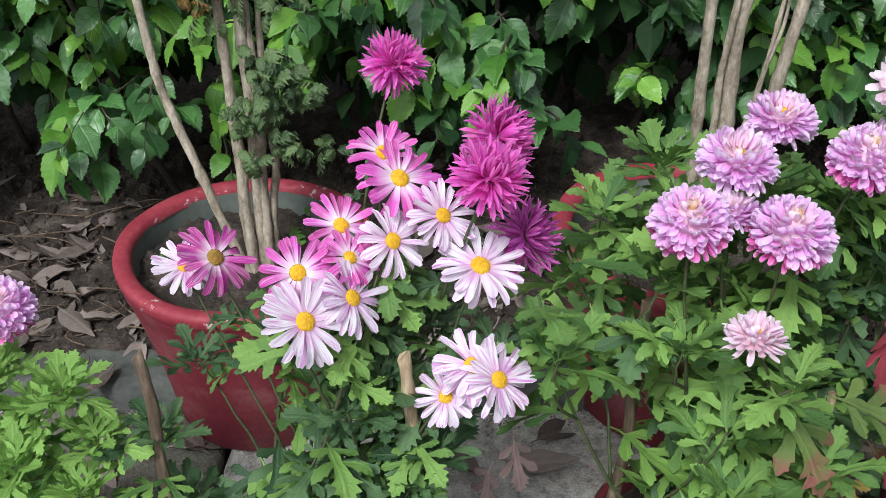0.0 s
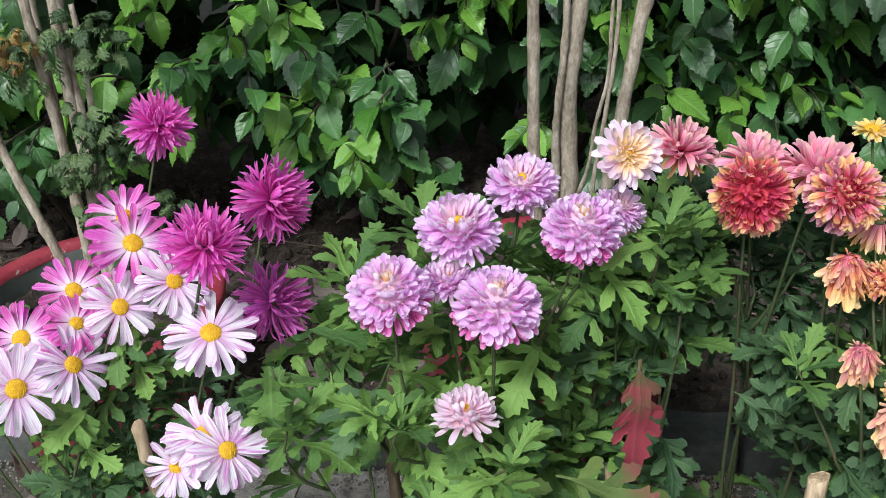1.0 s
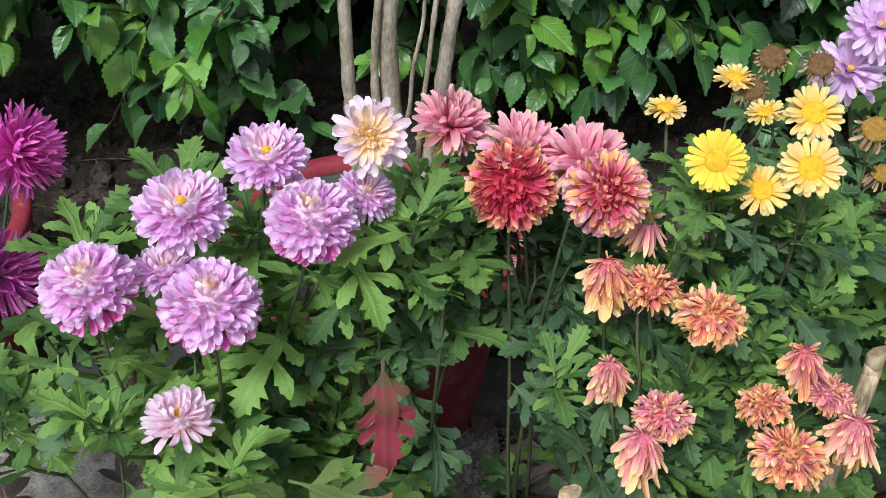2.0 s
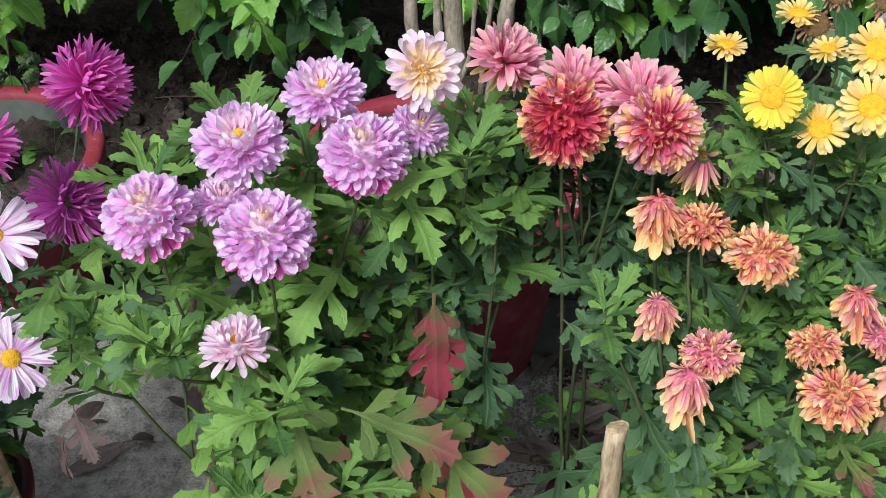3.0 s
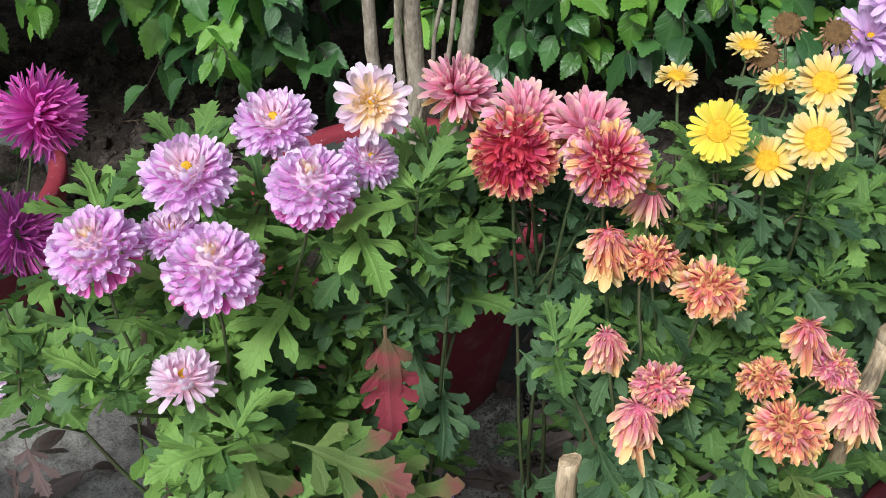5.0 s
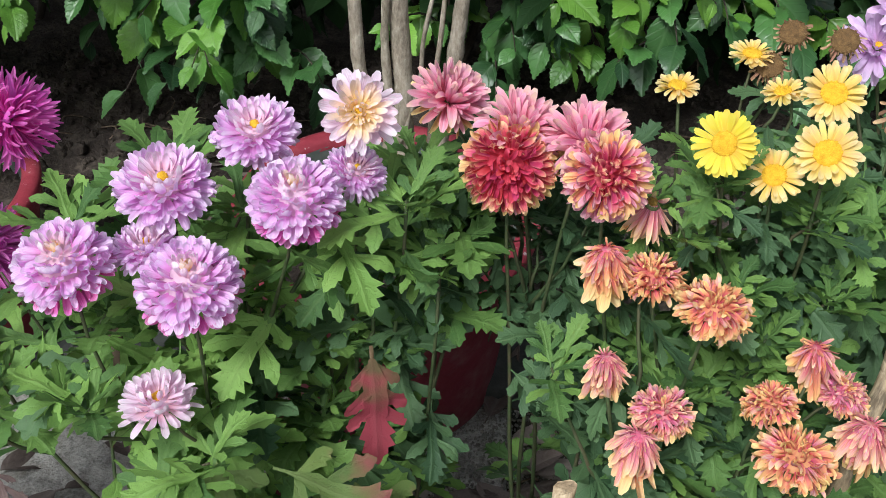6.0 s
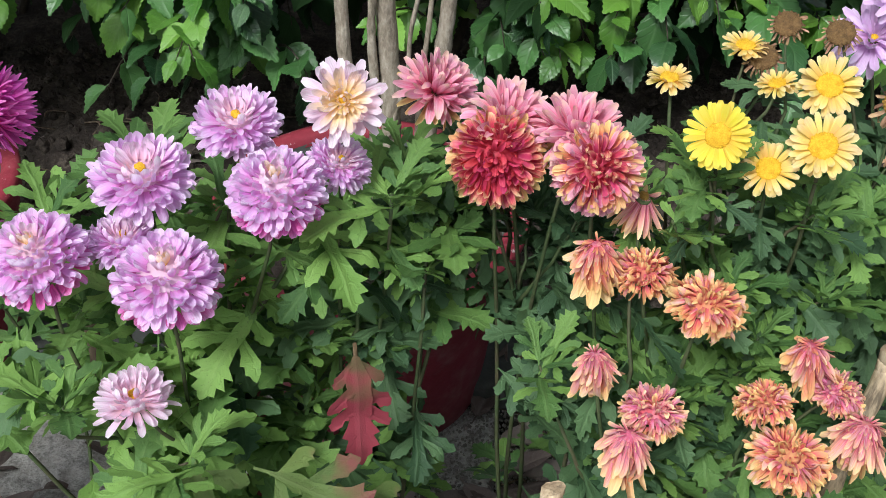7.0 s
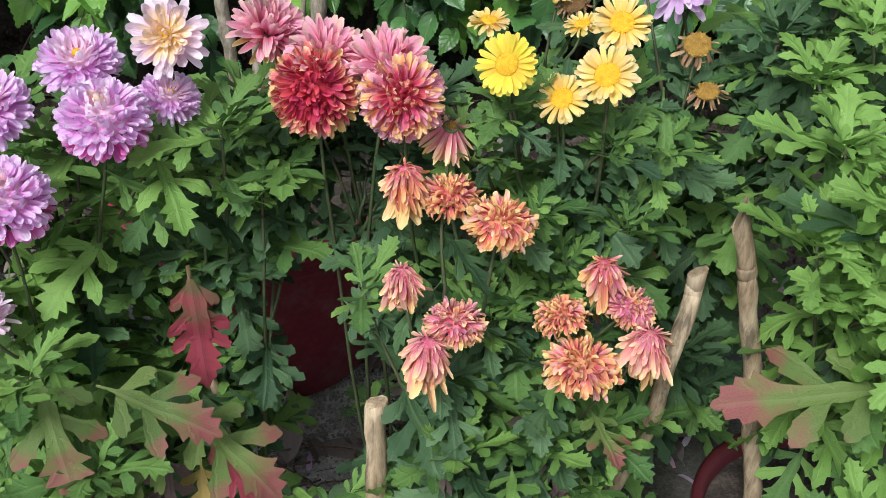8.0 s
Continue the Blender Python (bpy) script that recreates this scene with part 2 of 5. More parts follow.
P_WHITE = petal_material("white_petal", [(0.0, (0.84, 0.6, 0.8)), (0.4, (0.93, 0.88, 0.94)), (1.0, (0.9, 0.83, 0.93))], (0.6, 0.1, 0.55), 0.8, 0.06, 0.35, 3.4)
P_STRIPE = petal_material("striped_petal", [(0.0, (0.92, 0.84, 0.9)), (0.25, (0.86, 0.46, 0.78)), (0.5, (0.74, 0.12, 0.55)), (1.0, (0.64, 0.04, 0.43))], (0.93, 0.85, 0.93), 0.4, 0.1, 0.35, 6.0)
P_MAGSTRIPE = petal_material("magenta_striped_petal", [(0.0, (0.86, 0.66, 0.8)), (0.3, (0.56, 0.05, 0.38)), (1.0, (0.44, 0.02, 0.27))], (0.9, 0.78, 0.86), 0.45, 0.15, 0.3, 6.0)
P_MAGENTA = petal_material("magenta_petal", [(0.0, (0.74, 0.06, 0.48)), (0.5, (0.8, 0.06, 0.54)), (1.0, (0.86, 0.2, 0.66))], (0.9, 0.46, 0.8), 0.4, 0.15, 0.42)
P_PURPLE = petal_material("purple_petal", [(0.0, (0.7, 0.14, 0.6)), (0.5, (0.66, 0.05, 0.5)), (1.0, (0.72, 0.12, 0.58))], (0.88, 0.6, 0.85), 0.5, 0.2, 0.38)
P_PINK = petal_material("pink_petal", [(0.0, (0.8, 0.34, 0.68)), (0.35, (0.87, 0.5, 0.85)), (0.7, (0.9, 0.66, 0.93)), (1.0, (0.94, 0.82, 0.98))], (0.78, 0.26, 0.68), 0.45, 0.08, 0.38)
P_DEEPPINK = petal_material("deep_pink_petal", [(0.0, (0.66, 0.06, 0.36)), (0.6, (0.78, 0.17, 0.52)), (1.0, (0.86, 0.46, 0.78))], (0.64, 0.04, 0.32), 0.65, 0.12, 0.3)
P_PALE = petal_material("pale_pink_petal", [(0.0, (0.9, 0.58, 0.66)), (0.5, (0.92, 0.72, 0.88)), (1.0, (0.94, 0.86, 0.93))], (0.8, 0.34, 0.55), 0.35, 0.06, 0.35)
P_CREAM = petal_material("cream_petal", [(0.0, (0.95, 0.7, 0.16)), (0.4, (0.95, 0.74, 0.42)), (1.0, (0.95, 0.8, 0.8))], (0.9, 0.62, 0.7), 0.3, 0.06, 0.35)
P_RED = petal_material("crimson_petal", [(0.0, (0.52, 0.018, 0.08)), (0.55, (0.72, 0.06, 0.14)), (0.8, (0.82, 0.26, 0.2)), (1.0, (0.93, 0.68, 0.36))], (0.6, 0.02, 0.1), 0.45, 0.12, 0.3, edge=(0.9, 0.45, 0.32))
P_CRIMSON = petal_material("deep_crimson_petal", [(0.0, (0.5, 0.014, 0.07)), (0.6, (0.66, 0.03, 0.11)), (1.0, (0.74, 0.08, 0.15))], (0.5, 0.015, 0.05), 0.4, 0.15, 0.3)
P_ROSE = petal_material("rose_red_petal", [(0.0, (0.64, 0.07, 0.2)), (0.5, (0.8, 0.2, 0.34)), (0.85, (0.87, 0.42, 0.52)), (1.0, (0.92, 0.62, 0.5))], (0.88, 0.5, 0.68), 0.6, 0.14, 0.34, edge=(0.92, 0.56, 0.6))
P_ORANGE = petal_material("faded_orange_petal", [(0.0, (0.6, 0.07, 0.1)), (0.4, (0.78, 0.22, 0.14)), (0.75, (0.88, 0.44, 0.18)), (1.0, (0.92, 0.64, 0.24))], (0.72, 0.16, 0.26), 0.4, 0.18, 0.3, edge=(0.92, 0.62, 0.24))
P_GOLD = petal_material("gold_tipped_petal", [(0.0, (0.6, 0.06, 0.1)), (0.35, (0.76, 0.22, 0.13)), (0.65, (0.88, 0.54, 0.2)), (1.0, (0.93, 0.72, 0.32))], (0.66, 0.11, 0.18), 0.35, 0.16, 0.3, edge=(0.93, 0.72, 0.3))
P_FADEPINK = petal_material("faded_pink_petal", [(0.0, (0.58, 0.05, 0.16)), (0.4, (0.74, 0.17, 0.23)), (0.75, (0.86, 0.44, 0.32)), (1.0, (0.92, 0.66, 0.3))], (0.92, 0.74, 0.78), 0.5, 0.2, 0.3, edge=(0.93, 0.66, 0.32))
P_YELLOW = petal_material("yellow_petal", [(0.0, (0.84, 0.56, 0.02)), (0.5, (0.88, 0.7, 0.03)), (1.0, (0.9, 0.76, 0.08))], (0.88, 0.8, 0.2), 0.3, 0.08, 0.3)
P_PALEYEL = petal_material("pale_yellow_petal", [(0.0, (0.86, 0.54, 0.06)), (0.5, (0.9, 0.68, 0.17)), (1.0, (0.91, 0.76, 0.38))], (0.76, 0.42, 0.2), 0.35, 0.1, 0.3)
P_BROWN = petal_material("withered_petal", [(0.0, (0.2, 0.1, 0.05)), (0.6, (0.36, 0.2, 0.1)), (1.0, (0.62, 0.42, 0.22))], (0.3, 0.14, 0.12), 0.5, 0.25, 0.15)
P_LILAC = petal_material("lilac_petal", [(0.0, (0.7, 0.4, 0.7)), (0.5, (0.8, 0.56, 0.84)), (1.0, (0.86, 0.68, 0.9))], (0.66, 0.3, 0.66), 0.3, 0.1, 0.35)
D_YELLOW = solid_material("yellow_disc", [(0.3, (0.5, 0.24, 0.01)), (0.5, (0.72, 0.42, 0.02)), (0.75, (0.82, 0.58, 0.07))], 300.0, 0.8, 0.002)
D_OLD = solid_material("brown_disc", [(0.3, (0.16, 0.09, 0.02)), (0.55, (0.34, 0.2, 0.04)), (0.75, (0.5, 0.34, 0.08))], 300.0, 0.9, 0.002)
D_GREEN = solid_material("green_calyx", [(0.3, (0.06, 0.09, 0.03)), (0.7, (0.15, 0.19, 0.08))], 200.0, 0.7, 0.001)
D_BROWN = solid_material("dry_calyx", [(0.3, (0.06, 0.035, 0.015)), (0.55, (0.17, 0.1, 0.04)), (0.75, (0.34, 0.22, 0.09))], 300.0, 0.9, 0.003)


# ---- mesh helpers ----
def mesh(name, verts, faces, mats, uvs=None, smooth=True):
    me = bpy.data.meshes.new(name)
    me.from_pydata([tuple(v) for v in verts], [], faces)
    for m in mats if isinstance(mats, (list, tuple)) else [mats]:
        me.materials.append(m)
    if uvs is not None:
        lay = me.uv_layers.new(name="UVMap")
        idx = np.empty(len(me.loops), dtype=np.int32)
        me.loops.foreach_get("vertex_index", idx)
        lay.data.foreach_set("uv", np.asarray(uvs, dtype=np.float32)[idx].ravel())
    me.polygons.foreach_set("use_smooth", [smooth and len(p.vertices) < 5 for p in me.polygons])
    me.update()
    return me


def put(name, data, parent=None, m=None, label=""):
    ob = new(name, data)
    if parent is not None:
        ob.parent = parent
    if m is not None:
        ob.matrix_basis = m
    return tagged(ob, label)


class Pile:
    """Collects pieces into one mesh."""

    def __init__(self):
        self.v, self.f, self.uv = [], [], []

    def add(self, verts, faces, uvs=None, m=None):
        n = len(self.v)
        self.v += [tuple(m @ Vector(p)) for p in verts] if m is not None else [tuple(p) for p in verts]
        self.f += [tuple(i + n for i in f) for f in faces]
        self.uv += list(uvs) if uvs is not None else [(0.5, 0.5)] * len(verts)

    def done(self, name, mats, smooth=True):
        return mesh(name, self.v, self.f, mats, self.uv, smooth)


def tube(points, radii, sides=6, lumps=0.0, seed=0):
    """A closed tube along points."""
    pts = [Vector(p) for p in points]
    verts, faces, uvs = [], [], []
    side = Vector((1, 0, 0))
    for i, p in enumerate(pts):
        way = (pts[min(i + 1, len(pts) - 1)] - pts[max(i - 1, 0)]).normalized()
        side = (side - way * side.dot(way))
        side = side.normalized() if side.length > 1e-4 else way.orthogonal().normalized()
        up = way.cross(side)
        r = radii[i] if hasattr(radii, "__len__") else radii
        for k in range(sides):
            a = 2 * math.pi * k / sides
            d = side * math.cos(a) + up * math.sin(a)
            q = r * (1 + lumps * noise.noise((p + d * r) * 60 + Vector((seed, 0, 0))))
            verts.append(p + d * q)
            uvs.append((k / sides, i / len(pts)))
    for i in range(len(pts) - 1):
        for k in range(sides):
            a, b = i * sides + k, i * sides + (k + 1) % sides
            faces.append((a, b, b + sides, a + sides))
    faces.append(tuple(range(sides - 1, -1, -1)))
    faces.append(tuple(range((len(pts) - 1) * sides, len(pts) * sides)))
    return verts, faces, uvs


def bend(a, b, sag=(0, 0, 0), n=8, wob=0.0, seed=0):
    """Points of a curved line from a to b."""
    a, b, sag = Vector(a), Vector(b), Vector(sag)
    out = []
    for i in range(n):
        t = i / (n - 1)
        p = a.lerp(b, t) + sag * (4 * t * (1 - t))
        if wob and 0 < i:
            p += wob * min(t * 3, 1) * Vector((noise.noise((seed, t * 4, 0)), noise.noise((seed, t * 4, 7)), 0))
        out.append(p)
    return out


def lathe(profile, sides=48, wob=0.0, seed=0.0):
    verts, faces, uvs = [], [], []
    for i, (r, z) in enumerate(profile):
        for k in range(sides):
            a = 2 * math.pi * k / sides
            q = r * (1 + wob * noise.noise((math.cos(a) * 1.5, math.sin(a) * 1.5, z * 9 + seed)))
            verts.append((q * math.cos(a), q * math.sin(a), z + wob * 0.3 * r * noise.noise((math.cos(a) * 2, math.sin(a) * 2, seed + 5))))
            uvs.append((k / sides, i / len(profile)))
    for i in range(len(profile) - 1):
        for k in range(sides):
            a, b = i * sides + k, i * sides + (k + 1) % sides
            faces.append((a, b, b + sides, a + sides))
    return verts, faces, uvs


def facing(normal, spin=0.0):
    """Rotation that takes z to the normal."""
    return Vector(normal).normalized().to_track_quat("Z", "Y").to_matrix().to_4x4() @ Matrix.Rotation(spin, 4, "Z")


# ---- petals ----
def petal_mesh(name, mat, width, curl, cup, tip=0.5, notch=0.0, segs=6, twist=0.0, narrow=0.35, blunt=0.2):
    """A petal one unit long along x. curl: radians it bends up over its length; cup: how far its edges rise."""
    verts, uvs, faces = [], [], []
    x = z = 0.0
    for i in range(segs + 1):
        s = i / segs
        ang = curl * s * s
        if i:
            x += math.cos(ang) / segs
            z += math.sin(ang) / segs
        w = width * 0.5 * (narrow + (1 - narrow) * min(1.0, s / 0.55) ** 0.8) * (1 - max(0.0, (s - tip) / (1 - tip)) ** 2.6 * (1 - blunt))
        tw = twist * s
        for k, u in enumerate((-1, 0, 1)):
            dx = -0.02 if (i == segs and k != 1) else (-notch if i == segs else 0)
            lift = cup * w * (u * u)
            yy, zz = u * w, lift
            yy, zz = yy * math.cos(tw) - zz * math.sin(tw), yy * math.sin(tw) + zz * math.cos(tw)
            verts.append((x + dx - math.sin(ang) * zz, yy, z + math.cos(ang) * zz))
            uvs.append((0.5 + 0.5 * u, s))
    for i in range(segs):
        for k in range(2):
            a = i * 3 + k
            faces.append((a, a + 1, a + 4, a + 3))
    return mesh(name, verts, faces, mat, uvs)


PETALS = {}


def petals(mat, style):
    """Three or four shapes of one kind of petal."""
    key = (mat.name, style)
    if key not in PETALS:
        w, curls, cup, tip, tw, nar, blunt = {
            "ray": (0.255, (-0.5, -0.15, 0.2, -0.8), 0.4, 0.82, 0.0, 0.5, 0.5),
            "short": (0.29, (-0.4, -0.1, 0.25, 0.0), 0.3, 0.78, 0.0, 0.5, 0.55),
            "shag": (0.3, (1.5, 0.4, -0.6, 0.9), 0.8, 0.68, 0.8, 0.5, 0.35),
            "spider": (0.105, (0.7, 0.2, -0.5, 1.1), 0.8, 0.8, 0.4, 0.6, 0.3),
            "scale": (0.33, (1.0, 0.5, 1.4, 0.0), 0.6, 0.66, 0.3, 0.5, 0.42),
            "shell": (0.46, (1.1, 0.6, 1.5, 0.2), 0.7, 0.7, 0.25, 0.5, 0.5),
            "tatter": (0.32, (-0.5, 0.2, 0.5, -0.2), 0.4, 0.75, 0.3, 0.55, 0.5),
            "spoon": (0.25, (0.8, 0.35, 1.1, -0.2), 0.6, 0.74, 0.15, 0.45, 0.5),
            "spike": (0.15, (0.4, 0.1, -0.4, 0.8), 0.6, 0.62, 0.15, 0.5, 0.25),
            "mopback": (0.22, (0.5, -0.3, -0.8, 0.2), 0.7, 0.66, 0.5, 0.5, 0.4),
            "mop": (0.31, (1.3, -0.9, -1.5, 0.4), 0.8, 0.68, 1.1, 0.55, 0.4),
            "droop": (0.24, (-0.7, 0.2, -1.1, 0.8), 0.8, 0.7, 0.9, 0.55, 0.4),
        }[style]
        PETALS[key] = [petal_mesh("petal", mat, w * f, c, cup, tip, 0.02, 6, tw * s, nar, blunt)
                       for c, f, s in zip(curls, (1.0, 0.88, 1.12, 0.95), (1, -1, 0.5, -0.6))]
    return PETALS[key]


def disc_mesh(name, mat, r, high):
    """A low dome set with small florets in spiral order."""
    pile = Pile()
    pile.add(*lathe([(r * 0.95, -0.3 * high), (r, 0.1 * high), (r * 0.88, 0.5 * high), (r * 0.6, 0.82 * high), (r * 0.3, 0.97 * high), (0.00002, high)], 14, 0.04, r * 100))
    n = 70 if r > 0.006 else 26
    for k in range(n):
        q = r * math.sqrt((k + 0.5) / n) * 0.98
        a = k * 2.39996
        z = high * (1 - 0.75 * (q / r) ** 2.4)
        s = r * 1.05 / math.sqrt(n) * (0.8 + 0.4 * math.sin(k * 7.7) ** 2)
        x, y = q * math.cos(a), q * math.sin(a)
        t = s * (0.9 + 0.5 * math.sin(k * 3.3))
        pile.add([(x + s, y, z - s * 0.3), (x, y + s, z - s * 0.3), (x - s, y, z - s * 0.3), (x, y - s, z - s * 0.3), (x, y, z + t)], [(0, 1, 4), (1, 2, 4), (2, 3, 4), (3, 0, 4)])
    return pile.done(name, mat)


def calyx_mesh(r, mat):
    v, f, uv = lathe([(0.002, -r * 1.1), (r * 0.55, -r * 0.8), (r, -r * 0.2), (r * 0.9, 0.0), (0.001, 0.0)], 10, 0.15, r)
    return mesh("calyx", v, f, mat, uv)


def dome(counts, first, step, mats, root=0.5, high=0.42, petal=0.46, lean=10):
    """Rings of short petals that cover a dome from its top outwards."""
    out = []
    for k, n in enumerate(counts):
        a = radians(first + step * k)
        rr = max(0.02, root * math.sin(a))
        grow = 0.75 + 0.25 * min(1, k / 3)
        out.append((n, 90 - first - step * k - lean, petal * grow + 0.8 * rr, rr, high * math.cos(a), mats[min(k, len(mats) - 1)]))
    return out


# kind: (rings of (count, elevation, length, root radius, root height, material), style, disc radius, disc material)
KINDS = {
    "white_daisy": ([(14, 8, 1.0, 0.2, 0.0, P_WHITE), (13, -6, 0.98, 0.2, -0.02, P_WHITE)], "ray", 0.22, D_YELLOW),
    "striped_daisy": ([(14, 10, 0.98, 0.22, 0.0, P_STRIPE), (13, -6, 1.0, 0.22, -0.02, P_STRIPE)], "ray", 0.22, D_YELLOW),
    "magenta_daisy": ([(14, 4, 1.0, 0.22, 0.0, P_MAGSTRIPE), (11, -12, 0.98, 0.22, -0.02, P_MAGSTRIPE)], "ray", 0.22, D_OLD),
    "yellow_daisy": ([(22, 14, 0.97, 0.36, 0.0, P_YELLOW), (21, 0, 1.0, 0.36, -0.02, P_YELLOW)], "short", 0.4, D_YELLOW),
    "pale_yellow_daisy": ([(17, 18, 0.92, 0.36, 0.0, P_PALEYEL), (16, 2, 1.0, 0.38, -0.02, P_PALEYEL), (10, -18, 0.98, 0.38, -0.04, P_PALEYEL)], "tatter", 0.43, D_YELLOW),
    "withered_daisy": ([(12, -8, 0.9, 0.4, 0.0, P_BROWN), (9, -40, 0.85, 0.4, -0.05, P_BROWN)], "droop", 0.5, D_OLD),
    "magenta_spider": ([(14, 74, 0.74, 0.05, 0.06, P_MAGENTA), (26, 54, 0.88, 0.09, 0.05, P_MAGENTA), (36, 34, 0.96, 0.12, 0.03, P_MAGENTA), (44, 12, 1.0, 0.14, 0.0, P_MAGENTA), (40, -12, 1.0, 0.14, -0.04, P_MAGENTA), (34, -38, 0.96, 0.12, -0.08, P_MAGENTA), (20, -62, 0.86, 0.09, -0.1, P_MAGENTA)], "spider", 0.1, D_GREEN),
    "purple_spider": ([(18, 66, 0.72, 0.06, 0.05, P_PURPLE), (30, 38, 0.9, 0.1, 0.03, P_PURPLE), (38, 12, 1.0, 0.14, 0.0, P_PURPLE), (34, -14, 0.98, 0.14, -0.04, P_PURPLE), (22, -40, 0.9, 0.1, -0.08, P_PURPLE)], "spider", 0.14, D_GREEN),
    "pink_pompon": (dome((7, 12, 17, 22, 27, 31, 34, 34, 30, 22), 5, 12, [P_CREAM, P_PALE, P_PINK, P_PINK, P_PINK, P_PINK, P_PINK, P_PINK, P_DEEPPINK, P_DEEPPINK], 0.6, 0.46, 0.37, 20), "shell", 0.05, D_YELLOW),
    "pink_double": (dome((9, 17, 22, 27, 30, 30, 24, 16), 22, 13, [P_PALE, P_PALE, P_PINK], 0.46, 0.26, 0.52, 14), "scale", 0.1, D_YELLOW),
    "pale_double": (dome((10, 15, 18, 20, 14), 22, 17, [P_PALE], 0.36, 0.3, 0.6, 16), "scale", 0.12, D_YELLOW),
    "cream_double": (dome((9, 15, 18), 16, 16, [P_CREAM], 0.26, 0.24, 0.4, 0) + [(20, 30, 0.84, 0.18, 0.08, P_CREAM), (20, 10, 0.98, 0.18, 0.02, P_PALE), (17, -12, 1.02, 0.16, -0.03, P_PALE)], "spoon", 0.09, D_YELLOW),
    "crimson_double": (dome((10, 18, 26, 33, 38, 42, 42, 36, 26), 8, 13, [P_CRIMSON, P_CRIMSON, P_CRIMSON, P_RED, P_RED, P_RED, P_GOLD, P_ROSE], 0.54, 0.5, 0.42, 0), "shag", 0.05, D_OLD),
    "rose_double": (dome((10, 18, 26, 32, 38, 40, 36, 26), 8, 14, [P_CRIMSON, P_RED, P_RED, P_ROSE, P_GOLD, P_ROSE, P_ROSE], 0.52, 0.5, 0.46, 2), "shag", 0.05, D_OLD),
    "rose_back": ([(14, 66, 0.75, 0.1, 0.0, P_ROSE), (22, 50, 0.9, 0.12, -0.02, P_ROSE), (26, 30, 1.0, 0.13, -0.05, P_ROSE), (24, 8, 0.98, 0.13, -0.08, P_ROSE), (16, -20, 0.9, 0.12, -0.1, P_GOLD)], "mopback", 0.1, D_GREEN),
    "faded_orange": (dome((9, 17, 26, 33, 38, 40, 34, 22), 8, 14, [P_GOLD, P_GOLD, P_ORANGE, P_FADEPINK, P_ORANGE, P_GOLD, P_ORANGE, P_FADEPINK], 0.58, 0.3, 0.42, -4), "mop", 0.06, D_OLD),
    "faded_pink": (dome((9, 17, 26, 33, 38, 40, 34, 22), 8, 14, [P_GOLD, P_FADEPINK, P_FADEPINK, P_ROSE, P_FADEPINK, P_FADEPINK, P_GOLD, P_FADEPINK], 0.58, 0.3, 0.42, -4), "mop", 0.06, D_OLD),
    "orange_tassel": ([(16, 20, 0.42, 0.12, 0.24, P_ORANGE), (26, -28, 0.7, 0.24, 0.2, P_FADEPINK), (34, -55, 0.95, 0.3, 0.12, P_ORANGE), (36, -70, 1.15, 0.32, 0.02, P_FADEPINK), (30, -79, 1.35, 0.28, -0.08, P_ORANGE), (20, -86, 1.45, 0.2, -0.16, P_GOLD)], "droop", 0.1, D_OLD),
    "pink_tassel": ([(16, 20, 0.42, 0.12, 0.24, P_FADEPINK), (26, -28, 0.7, 0.24, 0.2, P_FADEPINK), (34, -55, 0.95, 0.3, 0.12, P_FADEPINK), (36, -70, 1.15, 0.32, 0.02, P_FADEPINK), (30, -79, 1.35, 0.28, -0.08, P_FADEPINK), (20, -86, 1.45, 0.2, -0.16, P_GOLD)], "droop", 0.1, D_OLD),
    "faded_fan": ([(16, -50, 0.95, 0.12, 0.0, P_FADEPINK), (18, -62, 1.0, 0.1, -0.03, P_FADEPINK), (14, -74, 0.95, 0.08, -0.06, P_ORANGE)], "spike", 0.12, D_OLD),
    "lilac_double": ([(10, 55, 0.6, 0.08, 0.1, P_LILAC), (15, 28, 0.84, 0.14, 0.06, P_LILAC), (18, 6, 1.0, 0.16, 0.0, P_LILAC), (16, -14, 1.0, 0.15, -0.04, P_LILAC)], "spoon", 0.1, D_YELLOW),
    "dry_head": ([(14, 34, 0.8, 0.5, 0.0, P_BROWN), (14, -6, 1.0, 0.5, -0.04, P_BROWN), (10, -45, 0.95, 0.45, -0.1, P_BROWN)], "droop", 0.66, D_BROWN),
}


FULL = ("crimson_double", "rose_double", "faded_orange", "faded_pink", "orange_tassel", "pink_tassel", "pink_pompon", "pink_double")
PETAL_UV = [(0.5 + 0.5 * u, i / 6) for i in range(7) for u in (-1, 0, 1)]


